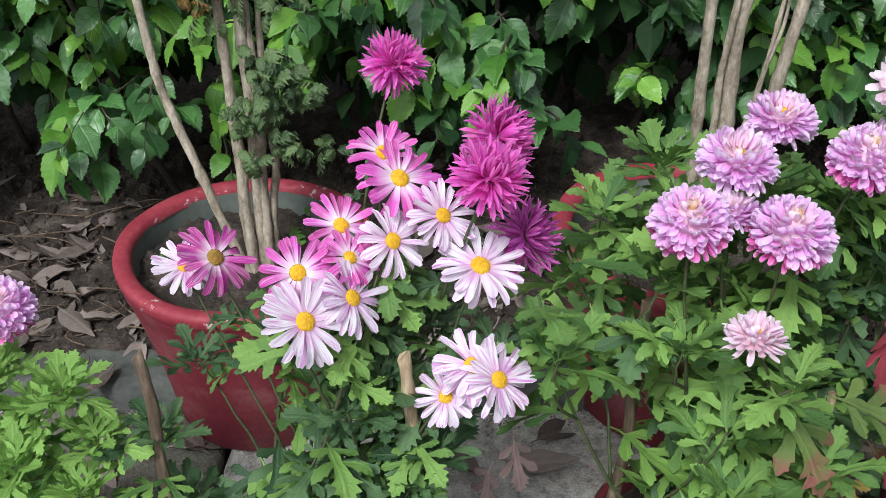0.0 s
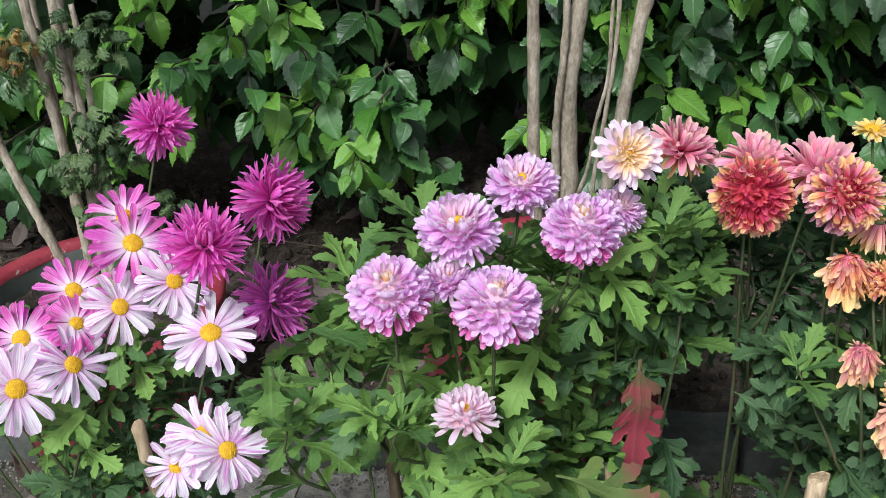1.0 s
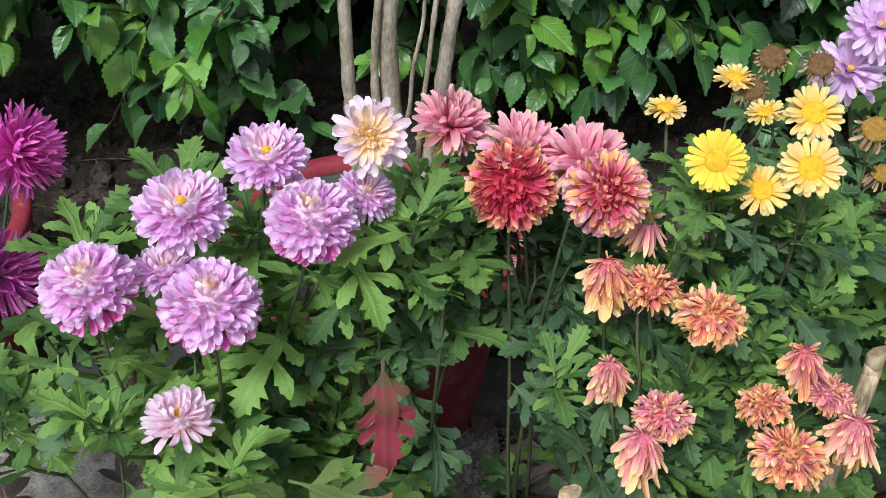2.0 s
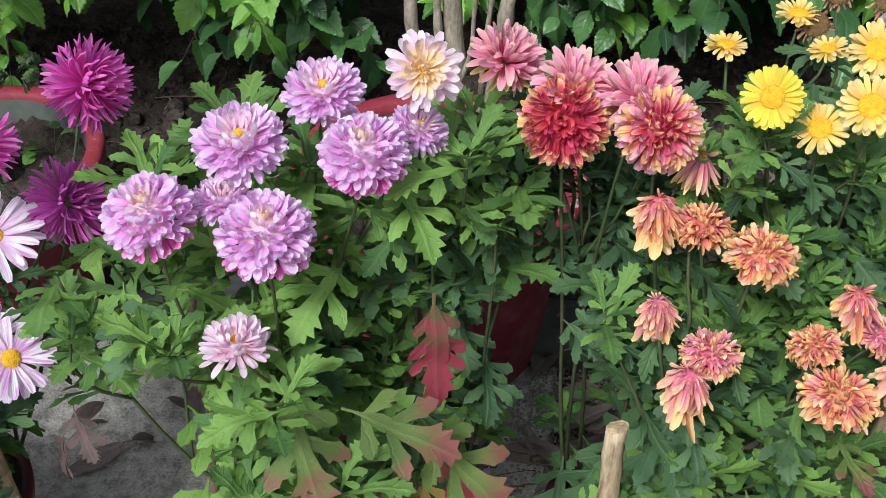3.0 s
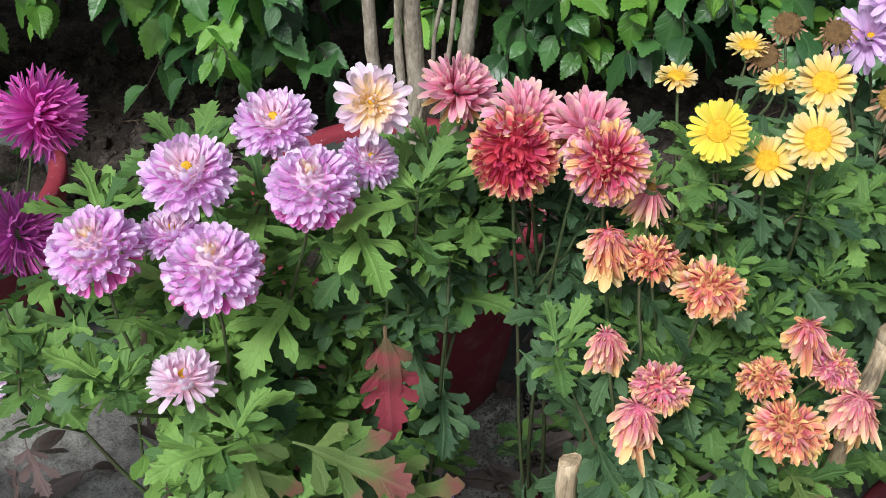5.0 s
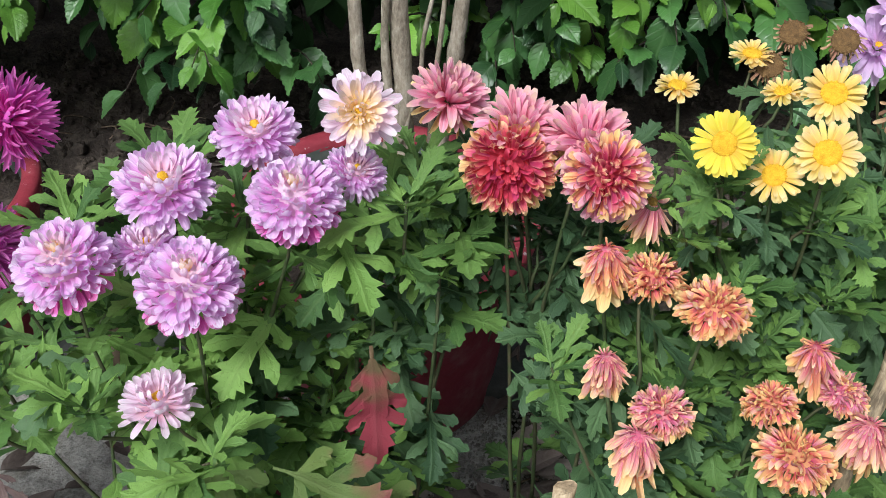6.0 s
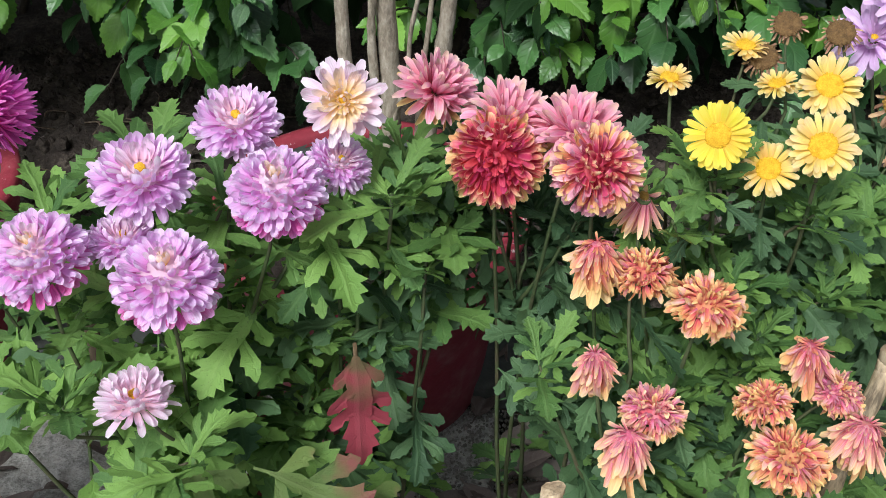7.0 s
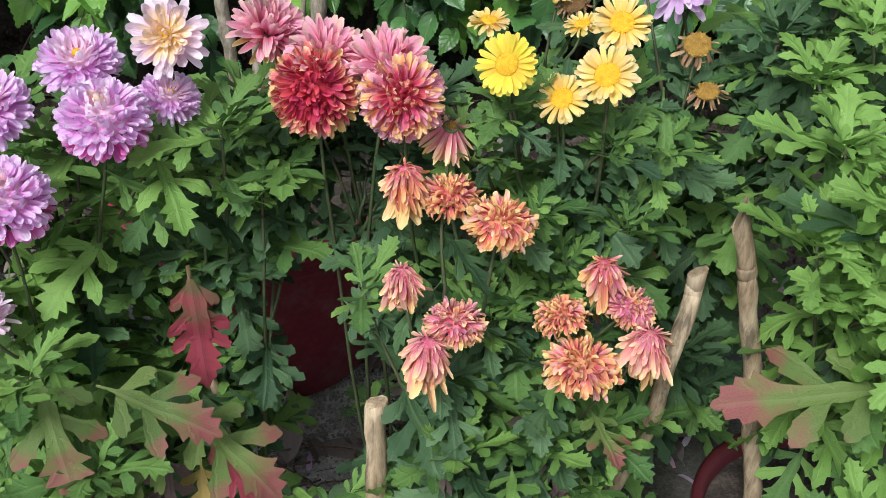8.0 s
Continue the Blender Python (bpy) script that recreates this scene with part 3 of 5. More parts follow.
def bloom(plant, base, kind, place, wide, normal, label=""):
    rings, style, disc_r, disc_mat = KINDS[kind]
    r = wide / 2
    m = Matrix.Translation(Vector(place) - Vector(base)) @ facing(normal, U(0, 6.28))
    dry = kind in ("dry_head", "withered_daisy")
    head = put("bloom", calyx_mesh(max(disc_r * r * 0.9, 0.006), D_BROWN if dry else D_GREEN), plant, m, label)
    wilt = 0.75 if style in ("mop", "droop") else 0.3 if style == "shag" else 0.12 if style in ("scale", "shell", "spoon") else 0.0
    messy = 26 if wilt > 0.5 else 20 if style == "shell" else 13 if style in ("ray", "short", "mopback", "tatter") else 18 if style == "shag" else 10
    top = max(z for *_, z, _ in rings)
    wall = max(q for _, _, _, q, _, _ in rings)
    if top > 0.15:
        core = [(0.001, -0.3 * top * r), (wall * 0.8 * r, -0.15 * top * r), (wall * 0.92 * r, 0.15 * top * r), (wall * 0.72 * r, 0.66 * top * r), (wall * 0.4 * r, 0.92 * top * r), (0.00002, top * r)]
        v, f, uv = lathe(core, 14, 0.05, r)
        put("petal_core", mesh("petal_core", v, f, rings[1][5], [(a, 0.3) for a, _ in uv]), head)
    if wilt < 0.25 or dry:
        put("disc", disc_mesh("disc", disc_mat, disc_r * r, (0.08 + 0.22 * disc_r) * r), head, Matrix.Translation((0, 0, top * r)))
    down = m.to_3x3().inverted() @ Vector((0, 0, -1))
    full = kind in FULL
    inner = {}
    for n, up, length, root_r, root_z, mat in rings:
        shapes = petals(mat, style)
        off = U(0, 6.28)
        for k in range(n):
            a = off + 2 * math.pi * k / n + U(-0.5, 0.5) * (4.0 if wilt > 0.5 else 2.2) / n
            reach = (length - root_r * 0.8) * r * U(0.9, 1.08) * (U(0.75, 1.15) if wilt > 0.5 else 1)
            e = radians(up + U(-1, 1) * messy)
            out = Vector((math.cos(a), math.sin(a), 0))
            d = (out * math.cos(e) + Vector((0, 0, math.sin(e))) + down * wilt * U(0.4, 1.2)).normalized()
            z = (Vector((0, 0, 1)) * math.cos(e) - out * math.sin(e))
            z = (z - d * z.dot(d)).normalized()
            rot = Matrix((d, z.cross(d), z)).transposed().to_4x4()
            mm = (Matrix.Translation(out * root_r * r + Vector((0, 0, root_z * r))) @ rot @ Matrix.Rotation(U(-0.03, 0.03) * messy, 4, "X")
                  @ Matrix.Diagonal((reach, reach * U(0.85, 1.15), reach * U(0.8, 1.2), 1)))
            shape = rnd.choice(shapes)
            if full and k % 3:
                inner.setdefault(mat.name, (mat, Pile()))[1].add([v.co for v in shape.vertices], [tuple(p.vertices) for p in shape.polygons], PETAL_UV, mm)
            else:
                put("petal", shape, head, mm)
    for mat, pile in inner.values():
        tagged(put("petal_mass", pile.done("petal_mass", mat), head), kind="stuff")
    return head


# ---- leaves ----
LOBE_ROWS = ((0.0, 0.35, 0.35), (0.22, 0.5, 0.5), (0.42, 0.64, 0.6), (0.57, 1.0, 0.72), (0.64, 0.7, 0.97), (0.78, 0.74, 0.64), (0.84, 0.46, 0.68), (0.94, 0.28, 0.28), (1.0, 0.0, 0.0))
END_ROWS = ((0.0, 0.5), (0.12, 0.62), (0.24, 1.0), (0.34, 0.66), (0.5, 0.92), (0.58, 0.52), (0.74, 0.6), (0.82, 0.28), (0.93, 0.16), (1.0, 0.0))
# kinds of leaf: side lobes of (place on the midrib, slant, length, half width), start of the end lobe, its half width, half width of the bays
MUM_LEAF = (((0.2, 0.45, 0.34, 0.085), (0.4, 0.66, 0.45, 0.094)), 0.6, 0.185, 0.07)
BROAD_LEAF = (((0.19, 0.35, 0.36, 0.092), (0.4, 0.58, 0.48, 0.104)), 0.6, 0.205, 0.088)
LONG_LEAF = (((0.15, 0.8, 0.22, 0.05), (0.29, 0.9, 0.3, 0.06), (0.44, 0.95, 0.3, 0.06)), 0.58, 0.12, 0.075)


def lobed_leaf(name, mat, droop, fold, wave, seed, slim=1.0, kind=MUM_LEAF):
    """A lobed leaf one unit long, its stalk at the origin, along x: a midrib blade and toothed side lobes, each folded along its vein."""
    verts, uvs, faces = [], [], []
    lobes, tip, half, bay = kind

    def put_point(s, w, extra):
        ang = droop * s
        x = math.sin(ang) / droop if abs(droop) > 1e-3 else s
        z = (math.cos(ang) - 1) / droop if abs(droop) > 1e-3 else 0.0
        lift = extra + fold * abs(w) + wave * 0.7 * noise.noise((s * 3 + seed, w * 3, seed)) + 0.2 * wave * noise.noise((s * 9, w * 9 + seed, seed)) - 0.6 * w * w
        verts.append((x + math.sin(ang) * lift, w * slim, z + math.cos(ang) * lift))
        uvs.append((0.5 + w, s))

    def blade(at, aim, long, rows, side, sunk):
        """rows: (place along, half width inward, half width outward)."""
        first = len(verts)
        c, d = math.cos(aim), math.sin(aim)
        for i, (f, near, far) in enumerate(rows):
            wob = 1 + 0.25 * noise.noise((i * 0.9 + seed, at * 7, side * 2.0))
            curve = 0.05 * f * f * long
            for off, up in ((-near * wob, 0.16), (0.0, 0.0), (far * wob, 0.16)):
                lead = 0.35 * abs(off) if 0 < i < len(rows) - 1 else 0.0
                u = f * long + lead
                s, w = at + u * d + off * -c + curve, u * c + off * d
                put_point(s, side * w if side else off, up * abs(off) - sunk * (1 - f) ** 2)
        for i in range(len(rows) - 1):
            for k in range(2):
                a = first + 3 * i + k
                q = (a, a + 3, a + 4, a + 1)
                faces.append(q if side > 0 else q[::-1])

    rest = 1 - tip
    spine = [(0.0, 0.011, 0.011), (0.1, 0.012, 0.012), (lobes[0][0] - 0.05, 0.02, 0.02)]
    for k, row in enumerate(lobes):
        spine += [(row[0] + 0.02, bay * 0.6 if not k else bay * 0.95, bay * 0.6 if not k else bay * 0.95), (row[0] + 0.1, bay, bay)]
    spine += [(tip + rest * f, half * q, half * q) for f, q in END_ROWS]
    blade(0.0, math.pi / 2, 1.0, spine, 0, 0.0)
    for side in (-1, 1):
        for at, aim, long, wide in lobes:
            grow = 1 + 0.15 * noise.noise((at * 9, side * 3.1, seed * 1.7))
            blade(at + 0.02 * noise.noise((at * 5, side, seed)), aim, long * grow, [(f, a * wide, b * wide) for f, a, b in LOBE_ROWS], side, 0.012)
    return mesh(name, verts, faces, mat, uvs)


def oval_leaf(name, mat, droop, fold, seed, wide=0.53, teeth=0.02, rows=21, cols=(-1, -0.55, 0, 0.55, 1)):
    """An oval, pointed leaf one unit long with a short stalk, its edge cut into forward teeth."""
    verts, uvs, faces = [], [], []
    for i in range(rows):
        s = i / (rows - 1)
        t = max(0.0, (s - 0.1) / 0.9)
        w = wide * 0.5 * (math.sin(math.pi * t ** 0.72) ** 0.9 if 0 < t < 1 else 0.0) + 0.008
        w *= 1 - 0.3 * max(0, t - 0.62) / 0.38
        cut = teeth if 0.2 < t < 0.97 else 0.0
        ang = droop * s
        x = math.sin(ang) / droop if abs(droop) > 1e-3 else s
        z = (math.cos(ang) - 1) / droop if abs(droop) > 1e-3 else 0.0
        for u in cols:
            brim = abs(u) == 1
            ww = w + (cut if i % 2 else -0.35 * cut) if brim else w
            puff = 0.05 * (0.25 - (abs(u) - 0.5) ** 2) * 4 * wide + 0.03 * noise.noise((s * 5 + seed, u * 1.6, seed)) + (0.012 * math.cos(s * 38 - abs(u) * 4) * (1 - abs(u)) * (abs(u) > 0.1))
            lift = fold * abs(u) * w + puff + (0.03 * noise.noise((s * 8, u, seed + 4)) if brim else 0)
            verts.append((x + math.sin(ang) * lift + (cut * 0.9 if brim and i % 2 else 0), u * ww, z + math.cos(ang) * lift))
            uvs.append((0.5 + u * w * 0.9, s))
    m = len(cols)
    for i in range(rows - 1):
        for k in range(m - 1):
            a = i * m + k
            faces.append((a, a + m, a + m + 1, a + 1))
    return mesh(name, verts, faces, mat, uvs)


def leaf_set(mat, slim=1.0):
    return [lobed_leaf("leaf", mat, d, f, w, i * 3.3, slim, BROAD_LEAF if i % 3 == 1 else MUM_LEAF) for i, (d, f, w) in
            enumerate(((0.35, 0.2, 0.07), (0.6, 0.3, 0.09), (0.95, 0.15, 0.12), (0.15, 0.35, 0.07), (0.5, 0.05, 0.14), (0.75, 0.25, 0.1)))]


L_MUM, L_DARK, L_LIME = leaf_set(M_MUM, 1.04), leaf_set(M_MUM_DARK, 1.02), leaf_set(M_MUM_LIME, 1.0)
L_BLUSH_WIDE = lobed_leaf("leaf", M_MUM_BLUSH, 0.25, 0.12, 0.07, 5.7, 0.9)
L_RED, L_BLUSH, L_YELLOW = leaf_set(M_MUM_RED, 0.9), leaf_set(M_MUM_BLUSH, 1.0), leaf_set(M_MUM_YELLOW, 0.9)
L_WITHER = leaf_set(M_MUM_WITHER, 0.8)
L_RED_LONG = lobed_leaf("leaf", M_MUM_RED, 0.2, 0.1, 0.08, 2.2, 1.0, LONG_LEAF)


def aim(place, way, roll=0.0, size=1.0):
    """Pose of a leaf at place that grows along way, its face up."""
    x = Vector(way).normalized()
    z = Vector((0, 0, 1)) - x * x.z
    z = z.normalized() if z.length > 0.05 else Vector((0, -1, 0))
    y = z.cross(x)
    rot = Matrix((x, y, z)).transposed().to_4x4()
    return Matrix.Translation(place) @ rot @ Matrix.Rotation(roll, 4, "X") @ Matrix.Diagonal((size, size, size, 1))


GAPS = []  # open places in the foliage: (from, to, radius)
CLEAR = []  # the space before each bloom, which leaves keep out of


def in_gap(p, also=()):
    for a, d, r in [*GAPS, *also]:
        t = max(0.0, min(1.0, (p - a).dot(d) / d.length_squared))
        if (p - a - d * t).length < r:
            return True
    return False


def leafy_stem(plant, base, root, tip, sets, size, gap=0.02, start=0.15, end=0.92, thick=0.0028, sag=0.03, tuft=0):
    """A stem from root to tip with lobed leaves round it; tuft: small leaves at the tip."""
    base = Vector(base)
    pts = bend(Vector(root) - base, Vector(tip) - base, (U(-sag, sag), U(-sag, sag) - 0.4 * sag, 0), 9, 0.004 if thick < 0.002 else 0.01, U(0, 90))
    v, f, uv = tube(pts, [thick * (1.25 - 0.6 * i / 8) for i in range(9)], 6)
    put("stem", mesh("stem", v, f, M_STEM, uv), plant)
    length = sum((pts[i + 1] - pts[i]).length for i in range(8))
    count = max(2, int(length * (end - start) / gap))
    turn = U(0, 6.28)
    for k in range(count):
        t = start + (end - start) * (k + U(0, 0.6)) / count
        i = min(7, int(t * 8))
        p = pts[i].lerp(pts[i + 1], t * 8 - i)
        turn += 2.4 + U(-0.3, 0.3)
        rise = U(-0.75, 0.15) + 0.4 * t
        way = Vector((math.cos(turn), math.sin(turn) - 0.4, rise)).normalized()
        s = size * U(0.75, 1.15) * (1.0 - 0.45 * max(0.0, t - 0.45) / 0.55) * (0.8 + 0.2 * min(1, t * 3))
        if in_gap(base + p + way * s * 0.6, CLEAR) or in_gap(base + p + way * s * 0.95, CLEAR):
            continue
        pick = rnd.choices([x for x, _ in sets], [w for _, w in sets])[0]
        put("leaf", rnd.choice(pick), plant, aim(p, way, U(-0.5, 0.5), s))
    for k in range(tuft):
        turn += 2.4
        way = Vector((math.cos(turn), math.sin(turn), 0.5 + 1.6 * k / tuft))
        if in_gap(base + pts[-1] + way.normalized() * size * 0.4, CLEAR):
            continue
        put("leaf", rnd.choice(sets[0][0]), plant, aim(pts[-1] - Vector((0, 0, 0.012 * (1 - k / tuft))), way, U(-0.3, 0.3), size * (0.85 - 0.45 * k / tuft)))
    return [p + base for p in pts]


EYE = Vector((0.03, -0.56, 0.94))


def face_way(place, right, up):
    """A normal that looks at the path's middle, turned to the right and up by those amounts."""
    n = (EYE - Vector(place)).normalized()
    r = Vector((0, 0, 1)).cross(n).normalized()
    return n + r * right + n.cross(r) * up


def plant(name, label, base, blooms, shoots, sets, size, gap=0.02, start=0.2, tuft=7, group=""):
    """blooms: (kind, x, y, z, width, turn right, turn up); shoots: tips of leafy stems without bloom."""
    ob = tagged(new(name), label, "flowering plant", group)
    ob.location = base
    tips = []
    for kind, x, y, z, wide, right, up in blooms:
        n = face_way((x, y, z), right, up).normalized()
        head = Vector((x, y, z))
        bloom(ob, base, kind, head, wide, n)
        CLEAR.append((head, (EYE - head).normalized() * 0.14, wide * 0.42))
        tips.append((head - n * wide * 0.12, 0))
    tips += [(Vector(t), tuft) for t in shoots if not in_gap(Vector(t))]
    stems = []
    for k, (tip, tufted) in enumerate(tips):
        forks = [] if k < 4 else [p for s in stems for p in s[2:6] if 0.05 < tip.z - p.z and (tip - p).xy.length < 0.6 * (tip.z - p.z)]
        root = min(forks, key=lambda p: (tip - p).length + 0.5 * abs(tip.z - p.z - 0.13)) if forks else Vector(base) + Vector((U(-0.035, 0.035), U(-0.035, 0.035), 0))
        stems.append(leafy_stem(ob, base, root, tip, sets, size, gap * 0.7 if tufted else gap * 0.85, 0.08 if forks else start, 0.96 if tufted else 0.84, 0.0014 if forks else 0.0018, 0.015 if forks else 0.025, tufted))
    return ob


# ---- ground, paving, kerb ----
def soil_height(x, y):
    h = 0.03 + 0.014 * noise.noise((x * 4, y * 4, 0)) + 0.014 * noise.noise((x * 15, y * 15, 2)) + 0.016 * abs(noise.noise((x * 38, y * 38, 5)))
    return h * max(0.0, min(1.0, (y - 0.37) / 0.05)) - 0.02 * max(0.0, min(1.0, (0.42 - y) / 0.05)) + 0.05 * max(0.0, min(1.0, (y - 0.62) / 0.5))


def ground():
    near_x, near_y = np.linspace(-1.6, 1.6, 260), np.linspace(0.36, 1.4, 110)
    xs = np.concatenate([[-300, -60, -15, -5, -2.5], near_x, [2.5, 5, 15, 60, 300]])
    ys = np.concatenate([[-300, -60, -15, -5, -1, 0.2], near_y, [1.8, 3, 6, 15, 60, 300]])
    verts, faces = [], []
    for y in ys:
        for x in xs:
            inside = abs(x) < 1.61 and 0.35 < y < 1.41
            z = soil_height(x, y) if inside else (-0.02 if y < 0.3 else 0.05)
            verts.append((x, y, z))
    w = len(xs)
    for j in range(len(ys) - 1):
        for i in range(w - 1):
            a = j * w + i
            faces.append((a, a + 1, a + w + 1, a + w))
    tagged(new("ground", mesh("ground", verts, faces, M_SOIL)), "dark crumbly garden soil under the hedge", "ground", kind="structure")


ground()


def slab(name, x0, x1, y0, y1, z0, z1, mat, cells, rough, seed):
    """A block with a worn top and rounded edges."""
    bm = bmesh.new()
    bmesh.ops.create_grid(bm, x_segments=cells[0], y_segments=cells[1], size=0.5)
    for v in bm.verts:
        edge = max(abs(v.co.x), abs(v.co.y))
        v.co = Vector((x0 + (v.co.x + 0.5) * (x1 - x0), y0 + (v.co.y + 0.5) * (y1 - y0), z1))
        v.co.z += rough * noise.noise((v.co.x * 9 + seed, v.co.y * 9, 0)) + rough * 0.5 * noise.noise((v.co.x * 31, v.co.y * 31, seed))
        if edge > 0.499:
            v.co.z -= 0.005
            v.co.x += 0.004 * noise.noise((v.co.y * 20, seed, 1))
            v.co.y += 0.006 * noise.noise((v.co.x * 20, seed, 2))
    rim = [e for e in bm.edges if e.is_boundary]
    made = bmesh.ops.extrude_edge_only(bm, edges=rim)["geom"]
    for v in made:
        if isinstance(v, bmesh.types.BMVert):
            v.co.z = z0
    bmesh.ops.recalc_face_normals(bm, faces=bm.faces[:])
    me = bpy.data.meshes.new(name)
    bm.to_mesh(me)
    bm.free()
    me.materials.append(mat)
    for p in me.polygons:
        p.use_smooth = True
    return me


pavement = tagged(new("pavement"), "grey worn concrete paving stained with soil", "paving", kind="structure")
for k in range(6):
    x0 = -2.2 + 0.74 * k + 0.1
    put("paving_slab", slab("paving_slab", x0, x0 + 0.732, -0.37, 0.335, -0.03, 0.0, M_PAVING if k == 2 else M_MOSSY, (90, 80), 0.012 if k < 2 else 0.005, k * 4.1), pavement)
    put("paving_slab", slab("paving_slab", x0 - 0.3, x0 + 0.432, -1.1, -0.378, -0.03, 0.0, M_PAVING if k == 2 else M_MOSSY, (14, 12), 0.003, k * 2.7), pavement)
kerb = tagged(new("kerb"), "low dark weathered stone kerb along the soil bed", "kerb", kind="structure")
x = -2.1
while x < 2.0:
    w = U(0.26, 0.42)
    put("kerb_stone", slab("kerb_stone", x, x + w - 0.012, 0.342 + U(-0.008, 0.008), 0.425 + U(-0.01, 0.01), -0.03, 0.035 + U(-0.008, 0.006), M_KERB, (26, 9), 0.006, x), kerb)
    x += w
# Unseen wall, added behind the hedge so that its gaps stay dark.
backing = slab("wall_back", -2.6, 2.6, 1.75, 1.9, -0.02, 1.5, M_KERB, (40, 4), 0.004, 1.0)
tagged(new("wall_back", backing), "plain dark backing wall added behind the hedge", "wall", kind="structure")


# ---- the two large red pots ----
def big_pot(label, x, y, rim, high, taper=0.68, seed=0.0):
    ob = tagged(new("flower_pot"), label, "plant pot", "large red pots")
    ob.location = (x, y, 0)
    foot = rim * taper
    body = [(0.002, 0.002), (foot * 0.94, 0.0), (foot, 0.006), (foot + (rim * 0.9 - foot) * 0.5, high * 0.45), (rim * 0.93, high * 0.82), (rim * 0.955, high * 0.86),
            (rim * 0.97, high * 0.88), (rim * 0.985, high * 0.95), (rim * 0.99, high * 0.975)]
    v, f, uv = lathe(body, 64, 0.012, seed)
    put("body", mesh("body", v, f, M_POT, uv), ob)
    lip = [(rim * 0.985, high * 0.925), (rim * 1.0, high * 0.945), (rim * 1.006, high * 0.975), (rim * 0.995, high * 0.995), (rim * 0.96, high * 1.003), (rim * 0.905, high), (rim * 0.87, high * 0.985), (rim * 0.86, high * 0.95)]
    v, f, uv = lathe(lip, 72, 0.02, seed + 3)
    put("rim", mesh("rim", v, f, M_POT_RIM, uv), ob, None, "chipped red painted rim")
    inner = [(rim * 0.862, high * 0.965), (rim * 0.85, high * 0.86), (rim * 0.82, high * 0.6)]
    v, f, uv = lathe(inner, 48, 0.01, seed)
    put("lining", mesh("lining", v, f, M_POT_IN, uv), ob, None, "grey-green bare inner wall")
    pile = Pile()
    n = 46
    for j in range(n):
        for i in range(n):
            px, py = (2 * i / (n - 1) - 1), (2 * j / (n - 1) - 1)
            d = math.hypot(px, py)
            if d > 1:
                px, py = px / d, py / d
            k = rim * 0.85
            pile.v.append((px * k, py * k, high * 0.85 + 0.01 * noise.noise((px * 4 + seed, py * 4, 1)) + 0.009 * noise.noise((px * 15 + seed, py * 15, 1))))
            pile.uv.append((0.5, 0.5))
    pile.f = [(j * n + i, j * n + i + 1, (j + 1) * n + i + 1, (j + 1) * n + i) for j in range(n - 1) for i in range(n - 1)]
    put("potting_soil", pile.done("potting_soil", M_SOIL), ob, None, "dark crumbly potting soil")
    return ob


POT_A, POT_B = (-0.59, 0.356), (-0.045, 0.38)
big_pot("large red painted pot with chipped rim, holding a bare-stemmed shrub", *POT_A, 0.157, 0.25, seed=1.0)
big_pot("large red painted pot standing behind the pink chrysanthemums", *POT_B, 0.171, 0.255, 0.76, 6.0)


def small_pot(x, y, rim, high, seed):
    ob = tagged(new("flower_pot"), "small dark red pot of chrysanthemums on the paving", "plant pot", "small dark pots")
    ob.location = (x, y, 0)
    v, f, uv = lathe([(0.002, 0.003), (rim * 0.7, 0.0), (rim * 0.72, 0.008), (rim * 0.93, high * 0.85), (rim, high * 0.88), (rim * 1.01, high * 0.97), (rim * 0.98, high),
                      (rim * 0.92, high * 0.99), (rim * 0.89, high * 0.8)], 48, 0.012, seed)
    put("body", mesh("body", v, f, M_POT_DARK, uv), ob)
    v, f, uv = lathe([(rim * 0.9, high * 0.82), (rim * 0.6, high * 0.86), (rim * 0.3, high * 0.84), (0.002, high * 0.86)], 24, 0.06, seed)
    put("potting_soil", mesh("potting_soil", v, f, M_SOIL, uv), ob)


SMALL = {"daisy": (-0.49, -0.03), "pink": (-0.1, 0.01), "orange": (0.215, 0.02), "right": (0.54, 0.05), "left": (-0.85, 0.0)}
for k, (x, y) in enumerate(SMALL.values()):
    small_pot(x, y, 0.118 if x > 0.2 else 0.105, 0.13, k * 3.0)


# ---- shrubs in the large pots ----
def stemmed_shrub(label, stems, seed):
    """stems: (root, tip, thickness, sag)."""
    ob = tagged(new("shrub"), label, "shrub")
    base = Vector(stems[0][0])
    ob.location = base
    for k, (a, b, r, sag) in enumerate(stems):
        pts = bend(Vector(a) - base, Vector(b) - base, sag, 60, 0.009, seed + k * 7)
        radii = [r * (1.12 - 0.35 * i / 59) * (1.16 if i % 11 == (3 + 2 * k) % 11 else 1.0) for i in range(60)]
        v, f, uv = tube(pts, radii, 10, 0.22, seed + k)
        put("stem", mesh("stem", v, f, M_BARK, uv), ob)
    return ob


